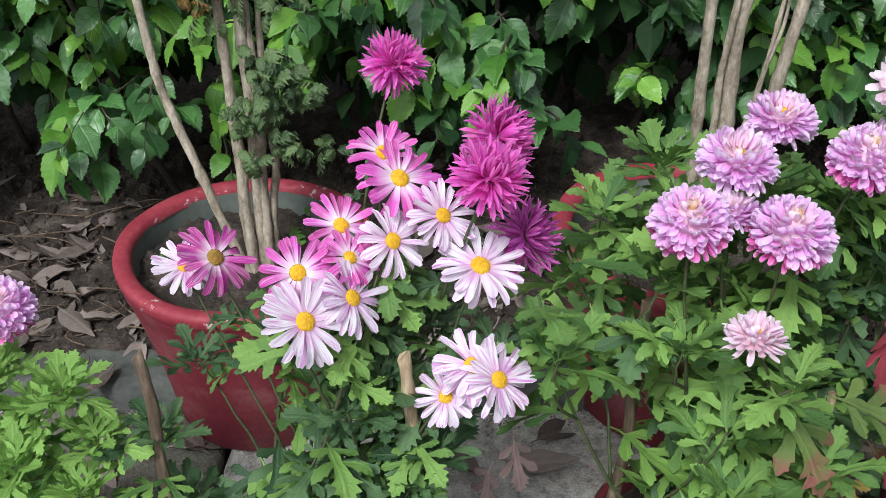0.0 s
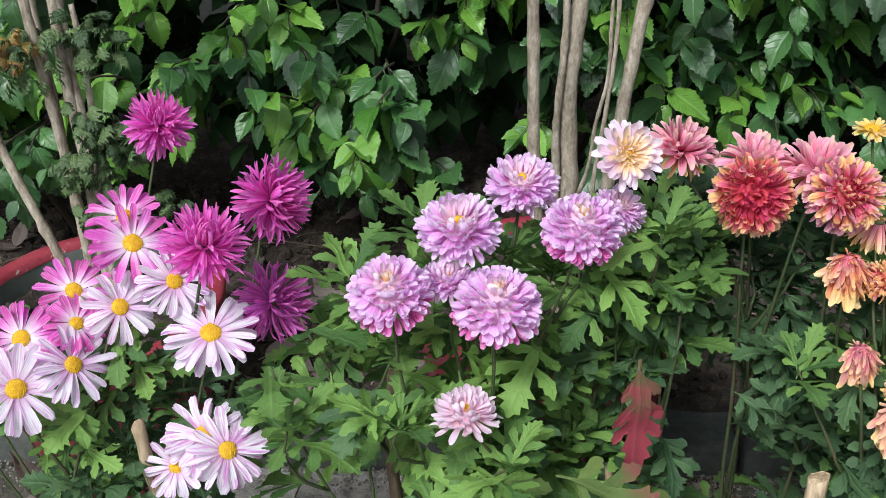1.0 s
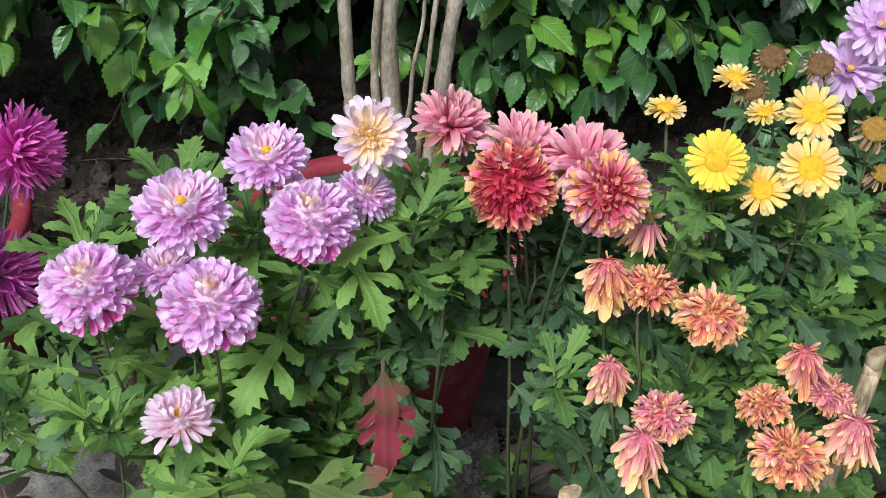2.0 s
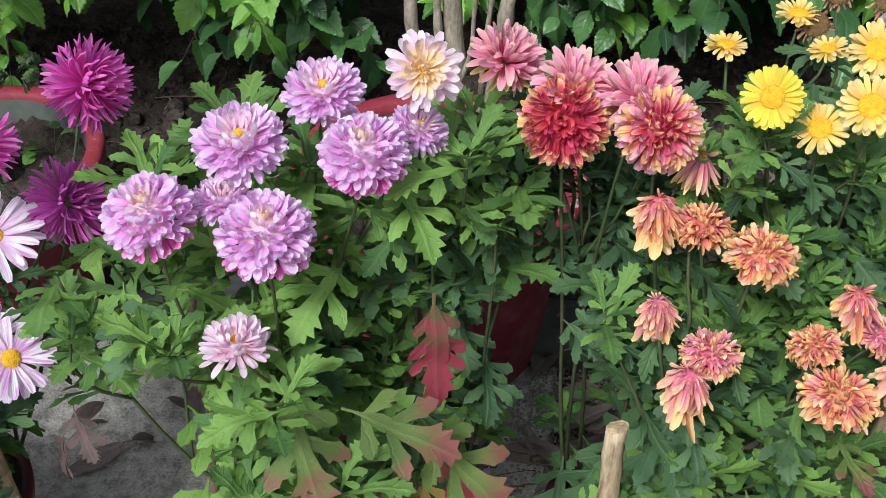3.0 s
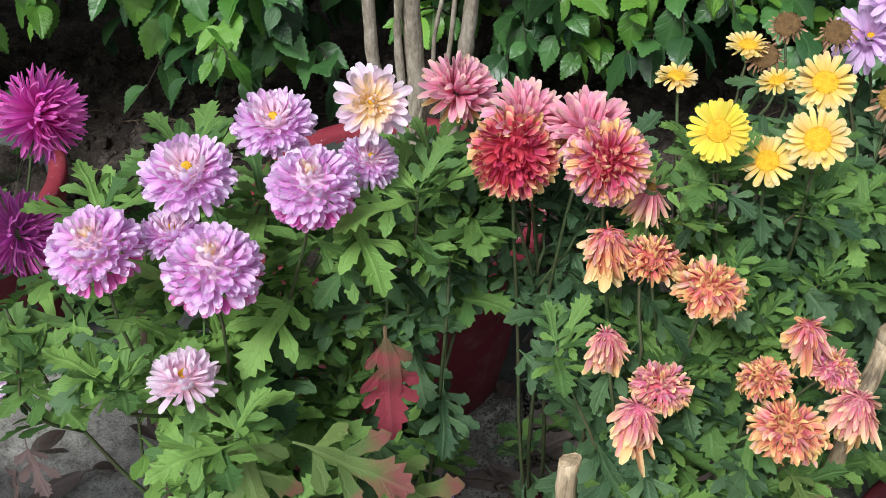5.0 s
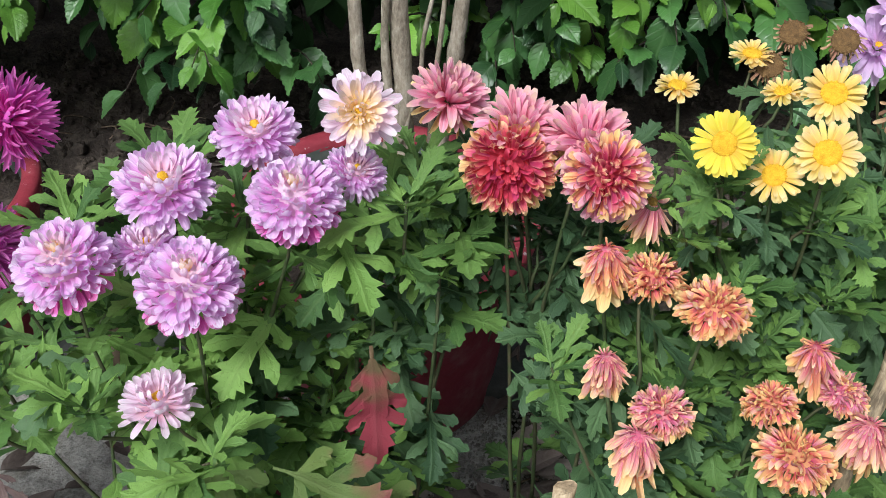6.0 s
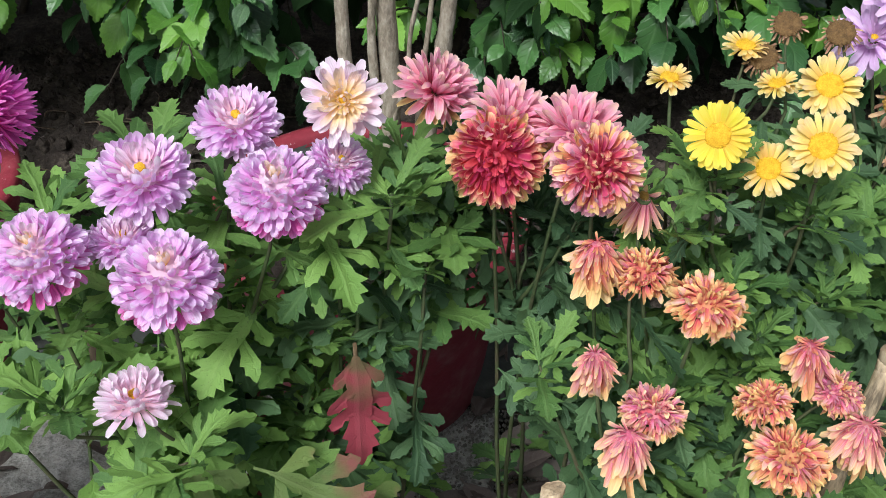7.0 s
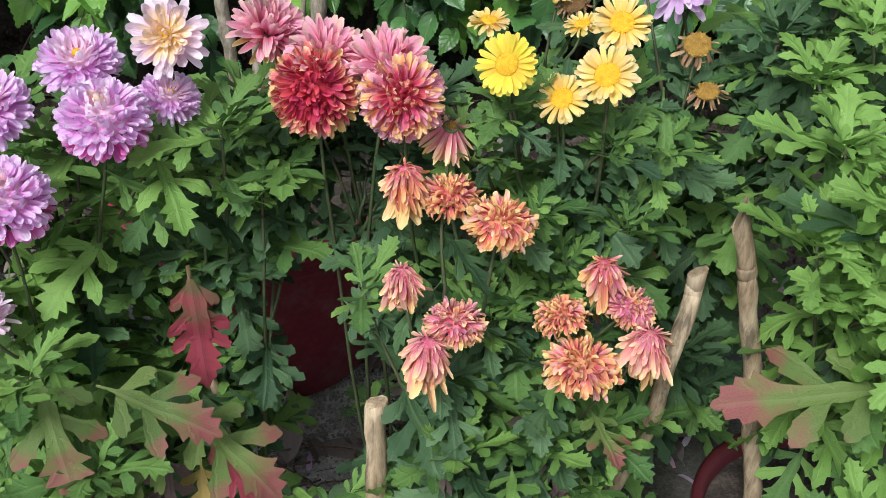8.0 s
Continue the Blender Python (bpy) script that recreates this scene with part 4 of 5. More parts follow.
ax, ay = POT_A
shrub_a = stemmed_shrub("potted shrub with bare pale woody stems and curled dark leaves", [
    ((ax + 0.02, ay + 0.0, 0.195), (ax + 0.005, ay + 0.03, 0.9), 0.0066, (0.008, 0, 0)),
    ((ax + 0.01, ay - 0.008, 0.195), (ax - 0.018, ay + 0.02, 0.85), 0.006, (0.004, 0, 0)),
    ((ax + 0.028, ay - 0.008, 0.195), (ax + 0.022, ay + 0.02, 0.8), 0.0056, (0.002, 0.01, 0)),
    ((ax + 0.034, ay + 0.005, 0.195), (ax + 0.036, ay + 0.03, 0.6), 0.0045, (0.003, 0, 0)),
    ((ax + 0.006, ay + 0.006, 0.195), (ax + 0.0, ay + 0.03, 0.66), 0.0045, (-0.006, 0, 0)),
    ((ax + 0.008, ay - 0.012, 0.195), (ax - 0.115, ay + 0.06, 0.85), 0.0056, (-0.035, 0.0, 0)),
], 3.0)
bx, by = -0.024, 0.402
stemmed_shrub("potted shrub with tall bare pale woody trunks", [
    ((bx - 0.005, by - 0.01, 0.2), (bx + 0.02, by + 0.0, 1.0), 0.0098, (0.0, 0, 0)),
    ((bx - 0.025, by - 0.02, 0.2), (bx - 0.035, by - 0.03, 1.0), 0.0066, (-0.012, -0.01, 0)),
    ((bx + 0.024, by - 0.01, 0.2), (bx + 0.138, by - 0.0, 1.0), 0.0074, (-0.006, 0, 0)),
    ((bx - 0.012, by - 0.005, 0.2), (bx + 0.006, by - 0.02, 0.7), 0.0045, (-0.012, -0.005, 0)),
    ((bx + 0.01, by + 0.01, 0.2), (bx + 0.05, by + 0.02, 0.75), 0.0028, (0.01, -0.02, 0)),
    ((bx + 0.0, by - 0.02, 0.34), (bx + 0.03, by - 0.035, 0.7), 0.0022, (0.02, -0.02, 0)),
], 11.0)


def curly_leaf(seed, mat=M_CURLY):
    """A small leaf with a tightly frilled edge, rolled under."""
    verts, uvs, faces = [], [], []
    n, cols = 23, (-1, -0.82, -0.6, -0.3, 0, 0.3, 0.6, 0.82, 1)
    for i in range(n):
        s = i / (n - 1)
        w = 0.4 * math.sin(math.pi * min(1, s * 0.9 + 0.07)) ** 0.6 + 0.01
        for u in cols:
            frill = 0.2 * math.sin(s * 27 + seed * 2 + u * 1.5) * abs(u) ** 3
            roll = -0.5 * abs(u) ** 3 * w
            verts.append((s - 0.25 * s * s + 0.05 * math.sin(s * 27 + seed) * abs(u) ** 3, u * w * (1 - 0.2 * u * u), frill + roll - 0.6 * s * s))
            uvs.append((0.5 + u * w, s))
    m = len(cols)
    for i in range(n - 1):
        for k in range(m - 1):
            a = i * m + k
            faces.append((a, a + m, a + m + 1, a + 1))
    return mesh("leaf", verts, faces, mat, uvs)


curls = [curly_leaf(k * 1.9) for k in range(4)]
for cx, cy, cz, spread, count in ((0.035, -0.012, 0.475, 0.024, 22), (0.06, -0.005, 0.455, 0.018, 12), (-0.005, -0.02, 0.43, 0.016, 10), (0.045, -0.01, 0.39, 0.016, 10), (0.03, -0.012, 0.43, 0.02, 8),
                                  (-0.01, -0.01, 0.56, 0.03, 18), (0.04, 0.0, 0.57, 0.03, 16), (0.085, 0.02, 0.36, 0.014, 6), (0.0, -0.02, 0.375, 0.012, 5)):
    for k in range(int(count * 1.7)):
        p = Vector((cx + U(-1, 1) * spread, cy + U(-1, 1) * spread * 0.7, cz - 0.195 + U(-1, 1) * spread))
        put("leaf", rnd.choice(curls), shrub_a, aim(p, (U(-1, 1), U(-1, 0.3), U(-0.6, 0.6)), U(-1.4, 1.4), U(0.014, 0.025)))

withered = curly_leaf(4.0, M_MUM_YELLOW)
for k in range(9):
    p = Vector((-0.045 + U(-1, 1) * 0.02, -0.015 + U(-1, 1) * 0.012, 0.375 + U(-1, 1) * 0.02))
    put("leaf", withered, shrub_a, aim(p, (U(-1, 1), U(-1, 0.3), U(-0.6, 0.6)), U(-1.4, 1.4), U(0.018, 0.028)), "withered yellow leaf")

# ---- hedge ----
def hedge_front(x):
    return 0.655 + 0.12 * x


H_SHAPES = ((0.35, 0.25, 0.0), (0.7, 0.35, 1.3), (1.0, 0.15, 2.6), (0.2, 0.4, 3.9), (0.6, 0.1, 5.2))
H_LIME = [oval_leaf("leaf", M_HEDGE_LIME, d, f, s) for d, f, s in H_SHAPES]
H_NEAR = [oval_leaf("leaf", M_HEDGE, d, f, s) for d, f, s in H_SHAPES]
H_DEEP = [oval_leaf("leaf", M_HEDGE_SHADED, d, f, s, 0.53, 0.0, 7, (-1, 0, 1)) for d, f, s in H_SHAPES]
hedge = tagged(new("hedge"), "dense dark green hedge with glossy toothed leaves", "hedge")
hedge.location = (0, 0.95, 0.05)
HB = Vector(hedge.location)


def hedge_shoots():
    """Hanging twigs with alternate leaves: the outer ones leaf by leaf, the rest in one mass."""
    twigs, mass, deep, light = Pile(), Pile(), Pile(), Pile()

    def raw(me):
        got = [(0.5, 0.5)] * len(me.vertices)
        for lp, d in zip(me.loops, me.uv_layers[0].data):
            got[lp.vertex_index] = (d.uv[0], d.uv[1])
        return [tuple(v.co) for v in me.vertices], [tuple(p.vertices) for p in me.polygons], got

    proto, plain = [raw(me) for me in H_NEAR], [raw(me) for me in H_DEEP]
    singles = 0
    low = [(-0.4, 0.25), (-0.36, 0.22), (-0.31, 0.23), (-0.27, 0.24), (-0.3, 0.28), (-0.24, 0.29), (-0.56, 0.34), (-0.49, 0.34), (-0.52, 0.31), (-0.86, 0.28), (-0.78, 0.21), (-0.75, 0.24), (-0.83, 0.22),
           (-0.53, 0.3), (-0.46, 0.35), (-0.91, 0.36), (-0.7, 0.26), (-0.95, 0.3), (-0.62, 0.29), (-0.42, 0.37)]
    for layer, count in ((4, 44), (0, 620), (1, 560), (2, 1000), (3, 460)):
        for k in range(count):
            x = U(-1.35, 1.35)
            z = U(0.95, 1.55) if layer == 3 else U(0.16, 0.95) if layer else U(0.2, 0.8)
            gap = noise.noise((x * 3.2 + 4.0, z * 5.0, 1.7))
            if layer == 3:
                x *= 1.15
            elif x > 0.05:
                z = 0.12 + (z - 0.12) * 0.85
            elif layer < 2 and gap < -0.15 and z < 0.43:
                continue
            if layer == 4:
                x, z = low[k % len(low)][0] + U(-0.03, 0.03), low[k % len(low)][1] + U(-0.02, 0.03)
            if layer < 2 and (x > -0.4 and k % 3 == 2 or -0.38 < x < -0.18 and z > 0.28 and k % 2):
                continue
            y = hedge_front(x) + (0.05, 0.16, 0.36, 0.16, 0.02)[layer] + U(-0.05, 0.08) + 0.1 * max(0, 0.3 - z)
            root = Vector((x, y + U(0.08, 0.16), z + U(0.0, 0.1)))
            way = Vector((U(-0.7, 0.7), -1.0, U(-0.7, 0.45))).normalized()
            length = U(0.1, 0.19)
            tip = root + way * length
            pts = bend(root, tip, (0, 0, 0.02), 6)
            v, f, uv = tube([p - HB for p in pts], [0.0022 - 0.0003 * i for i in range(6)], 4)
            twigs.add(v, f, uv)
            n = rnd.randint(5, 8)
            turn = U(0, 6.28)
            young = U(0, 1)
            for j in range(n):
                t = (j + 0.7) / n
                i = min(4, int(t * 5))
                p = pts[i].lerp(pts[i + 1], t * 5 - i)
                turn += 2.5 + U(-0.5, 0.5)
                spread = way.orthogonal().normalized()
                out = Matrix.Rotation(turn, 3, way) @ spread
                g = (out * 0.9 + way * U(0.3, 0.9) + Vector((0, -0.3, -0.55))).normalized()
                size = U(0.05, 0.084) * (0.9 if x < -0.4 else 1.0) * (1.15 if 1 < layer < 4 else 1.0) * (1 - 0.35 * (t > 0.85)) * (0.8 if layer == 0 and young > 0.75 else 1.0)
                m = aim(p - HB, g, U(-0.6, 0.6), size)
                q = rnd.randrange(len(H_NEAR))
                if layer in (0, 4) and singles < 290 and -1.25 < x < 1.0 and z < 0.62:
                    put("leaf", (H_LIME if young > (0.35 if x < -0.5 else 0.68) else H_NEAR)[q], hedge, m)
                    singles += 1
                else:
                    # Inner twigs, and some of the second layer, take the shade-darkened leaves.
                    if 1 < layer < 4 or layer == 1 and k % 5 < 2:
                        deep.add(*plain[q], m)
                    else:
                        (light if young > (0.35 if x < -0.5 else 0.68) else mass).add(*proto[q], m)
    tagged(put("twig_mass", twigs.done("twig_mass", M_TWIG), hedge), kind="stuff")
    tagged(put("foliage", mass.done("foliage", M_HEDGE), hedge), kind="stuff")
    tagged(put("young_foliage", light.done("young_foliage", M_HEDGE_LIME), hedge), kind="stuff")
    tagged(put("inner_foliage", deep.done("inner_foliage", M_HEDGE_SHADED), hedge), kind="stuff")
    wood = Pile()
    for k in range(20):
        x = U(-1.4, 1.4)
        y = hedge_front(x) + U(0.18, 0.55)
        a = Vector((x, y, 0.03)) - HB
        b = Vector((x + U(-0.25, 0.25), y + U(-0.2, 0.15), U(0.5, 0.95))) - HB
        v, f, uv = tube(bend(a, b, (U(-0.05, 0.05), 0, 0), 9, 0.03, k), [0.008 - 0.0007 * i for i in range(9)], 6)
        wood.add(v, f, uv)
    tagged(put("inner_wood", wood.done("inner_wood", M_TWIG), hedge), kind="stuff")


hedge_shoots()

# ---- chrysanthemums ----
ZP = 0.115
SIGHTS = (Vector((0.1, -0.55, 0.96)), Vector((-0.2, -0.72, 0.94)), Vector((0.2, -0.56, 0.925)), Vector((-0.08, -0.665, 0.94)))
for x, y, z, radius, sights in ((0.05, 0.25, 0.13, 0.035, "a"), (0.09, 0.24, 0.2, 0.035, "a"), (0.155, 0.25, 0.0, 0.035, "a"), (0.0, -0.035, 0.44, 0.048, "abc"),
                                (0.004, -0.04, 0.4, 0.055, "abc"), (0.006, -0.05, 0.37, 0.05, "abc"), (-0.43, 0.15, 0.0, 0.047, "a"), (-0.37, 0.19, 0.0, 0.047, "a"), (-0.34, 0.14, 0.0, 0.047, "a"),
                                (-0.44, 0.1, 0.0, 0.047, "a"), (-0.36, 0.25, 0.0, 0.035, "b"), (0.09, 0.3, 0.28, 0.025, "ac"),
                                (-0.66, 0.25, 0.05, 0.05, "b"), (0.44, -0.05, 0.395, 0.045, "c"), (0.4, -0.05, 0.39, 0.045, "c"), (0.45, 0.15, 0.05, 0.04, "c"), (0.395, 0.03, 0.46, 0.03, "c"),
                                (0.035, 0.225, 0.2, 0.022, "c"), (0.06, 0.24, 0.12, 0.028, "c"), (0.05, 0.19, 0.0, 0.028, "c"), (0.02, 0.17, 0.0, 0.024, "c"), (0.07, 0.22, 0.0, 0.024, "a")):
    for sight in sights:
        GAPS.append((Vector((x, y, z)), SIGHTS["abcd".index(sight)] - Vector((x, y, z)), radius))
plant("chrysanthemum", "white and magenta striped daisy chrysanthemum with yellow centres", (*SMALL["daisy"], ZP), [
    ("striped_daisy", -0.400, 0.057, 0.529, 0.060, 0, 0.5), ("striped_daisy", -0.433, 0.008, 0.489, 0.059, 0, 0.3),
    ("white_daisy", -0.391, -0.007, 0.484, 0.061, 0.05, 0.1), ("white_daisy", -0.321, -0.010, 0.462, 0.075, 0, 0.55),
    ("white_daisy", -0.456, -0.071, 0.452, 0.071, 0, 0.15), ("white_daisy", -0.306, -0.060, 0.385, 0.066, 0.1, 0.05),
    ("striped_daisy", -0.386, 0.030, 0.520, 0.071, 0.1, 0.4), ("white_daisy", -0.351, 0.012, 0.496, 0.059, 0.1, 0.15),
    ("striped_daisy", -0.465, -0.030, 0.469, 0.061, -0.3, 0.2)], [(-0.52, -0.03, 0.36), (-0.36, -0.06, 0.3), (-0.46, -0.06, 0.3), (-0.42, -0.08, 0.26), (-0.3, 0.0, 0.36), (-0.54, -0.01, 0.28), (-0.44, 0.02, 0.4), (-0.36, 0.02, 0.38), (-0.5, 0.03, 0.36), (-0.57, -0.04, 0.24), (-0.4, -0.03, 0.36), (-0.35, -0.03, 0.34), (-0.33, -0.06, 0.26), (-0.38, -0.08, 0.28), (-0.43, -0.05, 0.34), (-0.3, -0.03, 0.3), (-0.47, -0.09, 0.24), (-0.6, -0.03, 0.3), (-0.57, 0.02, 0.34), (-0.61, -0.06, 0.22), (-0.54, -0.08, 0.22), (-0.4, -0.09, 0.2)],
    [(L_DARK, 2.5), (L_MUM, 5), (L_LIME, 0.6)], 0.066, 0.022, 0.1)
plant("chrysanthemum", "pale daisy chrysanthemum stems, part of a white and pink clump", (-0.44, 0.0, ZP), [
    ("white_daisy", -0.422, -0.043, 0.454, 0.063, 0.3, 0.1), ("striped_daisy", -0.425, -0.016, 0.474, 0.050, 0.2, 0.3),
    ("white_daisy", -0.327, -0.050, 0.392, 0.066, -0.15, 0.3), ("white_daisy", -0.349, -0.062, 0.369, 0.052, -0.3, 0.1),
    ("magenta_daisy", -0.545, 0.035, 0.440, 0.068, 0.15, 0.25), ("white_daisy", -0.575, 0.045, 0.425, 0.057, -0.3, 0.5)], [(-0.5, -0.08, 0.2), (-0.36, -0.1, 0.22), (-0.3, -0.06, 0.24)],
    [(L_DARK, 2.5), (L_MUM, 5)], 0.062, 0.022, 0.1)
plant("chrysanthemum", "tall magenta spider chrysanthemum with quilled petals", (-0.45, 0.05, ZP), [
    ("magenta_spider", -0.394, 0.153, 0.567, 0.063, 0.1, 0.75), ("magenta_spider", -0.300, 0.148, 0.496, 0.080, 0.9, -0.1),
    ("magenta_spider", -0.315, -0.005, 0.540, 0.069, 0.1, 0.8), ("purple_spider", -0.281, 0.037, 0.460, 0.075, 0.75, 0)], [], [(L_DARK, 1)], 0.05, 0.05, 0.3)
plant("chrysanthemum", "pink pompon chrysanthemum with broad green leaves, in a small pot", (*SMALL["pink"], ZP), [
    ("pink_double", -0.124, 0.006, 0.549, 0.070, 0, 1.1), ("pink_pompon", -0.170, -0.055, 0.530, 0.068, -0.2, 0.95),
    ("pink_pompon", -0.094, -0.055, 0.520, 0.071, 0.05, 0.95), ("pink_double", -0.077, 0.060, 0.558, 0.064, 0, 1.1),
    ("pink_pompon", -0.034, -0.015, 0.561, 0.065, 0, 0.95), ("pink_double", -0.004, 0.025, 0.556, 0.045, 0.5, 1.1),
    ("pink_double", -0.131, -0.025, 0.522, 0.049, 0.3, 1.9), ("pale_double", -0.116, -0.085, 0.445, 0.057, 0, 1)],
    [(-0.251, 0.0, 0.47), (-0.218, 0.05, 0.475), (-0.159, 0.1, 0.495), (-0.275, -0.02, 0.44), (-0.261, -0.05, 0.40), (-0.168, -0.08, 0.43), (-0.199, -0.08, 0.37), (-0.128, -0.1, 0.365),
     (-0.085, -0.1, 0.41), (-0.05, -0.09, 0.43), (-0.03, -0.07, 0.46), (-0.24, -0.06, 0.33), (-0.05, -0.11, 0.33), (-0.09, 0.05, 0.5), (-0.14, 0.08, 0.46), (-0.05, 0.09, 0.46), (-0.19, 0.09, 0.43), (-0.1, 0.1, 0.42), (-0.23, 0.06, 0.4), (-0.17, -0.02, 0.46), (-0.12, -0.11, 0.3), (-0.2, -0.1, 0.3)],
    [(L_MUM, 6), (L_LIME, 3.5), (L_DARK, 1.2), (L_BLUSH, 0.35)], 0.082, 0.026, 0.3)
plant("chrysanthemum", "cream and pink spiky chrysanthemum with large green leaves", (0.01, 0.06, 0.0), [("cream_double", 0.0, 0.028, 0.600, 0.054, 0.05, 0.2)],
      [(0.02, -0.03, 0.47), (0.03, 0.02, 0.54), (-0.01, -0.05, 0.46), (0.06, 0.0, 0.42), (0.05, 0.03, 0.48), (0.03, -0.01, 0.36), (0.07, 0.02, 0.37), (-0.03, 0.03, 0.4), (0.0, 0.07, 0.47), (0.04, 0.1, 0.45), (0.075, 0.11, 0.46), (0.02, 0.13, 0.42), (-0.03, 0.1, 0.45), (0.1, 0.13, 0.44), (0.06, 0.06, 0.5), (0.03, 0.08, 0.52), (0.08, -0.03, 0.33), (-0.04, 0.02, 0.33), (0.04, 0.06, 0.42)], [(L_MUM, 3), (L_DARK, 5)], 0.078, 0.024, 0.2)
plant("chrysanthemum", "crimson and gold double chrysanthemum on tall stems", (0.155, 0.1, 0.0), [
    ("crimson_double", 0.093, 0.030, 0.566, 0.069, 0.1, -0.1), ("rose_back", 0.098, 0.050, 0.580, 0.060, 0.3, 1), ("rose_double", 0.153, 0.010, 0.577, 0.061, 0.2, 0.1),
    ("rose_back", 0.140, 0.036, 0.584, 0.060, -0.1, 1), ("rose_back", 0.050, 0.095, 0.572, 0.060, 0.6, 1)], [(0.12, 0.02, 0.46), (0.13, 0.0, 0.38), (0.07, 0.06, 0.47), (0.15, 0.06, 0.5), (0.1, 0.12, 0.5), (0.16, 0.1, 0.52), (0.18, 0.08, 0.46), (0.14, 0.04, 0.42), (0.09, 0.03, 0.41), (0.1, 0.06, 0.38), (0.17, 0.02, 0.38), (0.12, -0.01, 0.33), (0.16, 0.06, 0.35), (0.08, 0.08, 0.45), (0.06, 0.09, 0.47), (0.09, 0.12, 0.48), (0.12, 0.1, 0.47), (0.04, 0.08, 0.5), (0.07, 0.13, 0.51), (0.14, 0.11, 0.45), (0.1, 0.09, 0.42)],
    [(L_DARK, 7), (L_MUM, 0.4)], 0.07, 0.021, 0.15)
plant("chrysanthemum", "faded orange and pink chrysanthemum with drooping withered blooms", (*SMALL["orange"], ZP), [
    ("orange_tassel", 0.157, -0.014, 0.534, 0.046, -0.25, 1.25), ("faded_orange", 0.187, -0.012, 0.518, 0.044, -0.1, 1.35), ("faded_orange", 0.221, -0.045, 0.524, 0.051, 0.15, 1.35),
    ("pink_tassel", 0.160, -0.061, 0.490, 0.038, -0.3, 1.25), ("faded_pink", 0.196, -0.077, 0.466, 0.044, 0, 1.25), ("pink_tassel", 0.181, -0.100, 0.466, 0.048, 0.15, 1.25),
    ("faded_orange", 0.279, -0.085, 0.444, 0.055, 0, 1.25), ("faded_orange", 0.264, -0.059, 0.463, 0.039, -0.5, 1.1), ("orange_tassel", 0.290, -0.035, 0.486, 0.042, -0.15, 1.25),
    ("faded_pink", 0.310, -0.045, 0.462, 0.038, 0.4, 1.1), ("pink_tassel", 0.320, -0.074, 0.462, 0.048, 0.1, 1.25), ("faded_fan", 0.184, 0.020, 0.552, 0.056, 0.5, 1.5)],
    [(0.12, -0.04, 0.4), (0.115, -0.06, 0.34), (0.12, -0.08, 0.28), (0.13, -0.03, 0.45), (0.1, -0.05, 0.3), (0.15, -0.05, 0.38), (0.2, -0.09, 0.36), (0.26, -0.08, 0.36), (0.14, -0.08, 0.3), (0.3, -0.06, 0.36), (0.23, -0.11, 0.28), (0.17, -0.1, 0.25), (0.3, -0.08, 0.28), (0.22, -0.03, 0.43), (0.26, -0.01, 0.44), (0.34, 0.0, 0.3), (0.37, 0.01, 0.25), (0.36, -0.04, 0.22), (0.33, -0.07, 0.22), (0.3, -0.05, 0.3)],
    [(L_MUM, 2.4), (L_DARK, 6.5), (L_YELLOW, 0.3), (L_BLUSH, 0.3)], 0.064, 0.026, 0.1)
plant("chrysanthemum", "yellow daisy chrysanthemum with some withered heads", (0.26, 0.12, 0.0), [
    ("yellow_daisy", 0.217, 0.006, 0.608, 0.037, 0, 0.1), ("pale_yellow_daisy", 0.280, 0.018, 0.598, 0.039, 0, 0.35), ("pale_yellow_daisy", 0.254, 0.022, 0.577, 0.035, -0.05, 0.5),
    ("pale_yellow_daisy", 0.203, 0.120, 0.578, 0.030, 0, 1.8), ("pale_yellow_daisy", 0.291, 0.070, 0.608, 0.039, 0.1, 0.6), ("pale_yellow_daisy", 0.250, 0.130, 0.600, 0.030, 0.1, 1.8),
    ("withered_daisy", 0.350, 0.107, 0.576, 0.040, 0.1, 0.6), ("withered_daisy", 0.361, 0.096, 0.546, 0.036, 0, 1.2), ("dry_head", 0.262, 0.125, 0.595, 0.028, 0, 0.4),
    ("dry_head", 0.276, 0.14, 0.612, 0.028, 0, 0.5), ("dry_head", 0.308, 0.13, 0.613, 0.028, 0, 0.5), ("pale_yellow_daisy", 0.268, 0.10, 0.59, 0.027, -0.5, 1.8)],
    [(0.22, 0.02, 0.57), (0.26, 0.05, 0.56), (0.29, 0.03, 0.54), (0.24, 0.0, 0.5), (0.3, 0.08, 0.55), (0.19, 0.06, 0.52), (0.2, 0.0, 0.55), (0.33, 0.06, 0.52), (0.31, 0.02, 0.48), (0.27, 0.0, 0.46), (0.23, 0.1, 0.54), (0.34, 0.1, 0.5)], [(L_MUM, 3), (L_DARK, 3)], 0.058, 0.022, 0.15)
leafy = plant("chrysanthemum", "leafy green chrysanthemum without blooms, tinged red below, in a small pot", (*SMALL["right"], ZP), [],
      [(0.436, 0.1, 0.56), (0.443, 0.03, 0.55), (0.47, 0.12, 0.59), (0.433, 0.0, 0.49), (0.471, -0.03, 0.456), (0.469, -0.05, 0.365), (0.5, 0.0, 0.52), (0.52, -0.04, 0.42),
       (0.55, -0.02, 0.5), (0.53, 0.06, 0.57), (0.6, 0.0, 0.52), (0.5, -0.08, 0.3), (0.58, -0.07, 0.4), (0.475, -0.02, 0.54), (0.5, -0.06, 0.47)], [(L_LIME, 3.6), (L_MUM, 4.5), (L_DARK, 1.5), (L_BLUSH, 0.3)], 0.077, 0.024, 0.35)
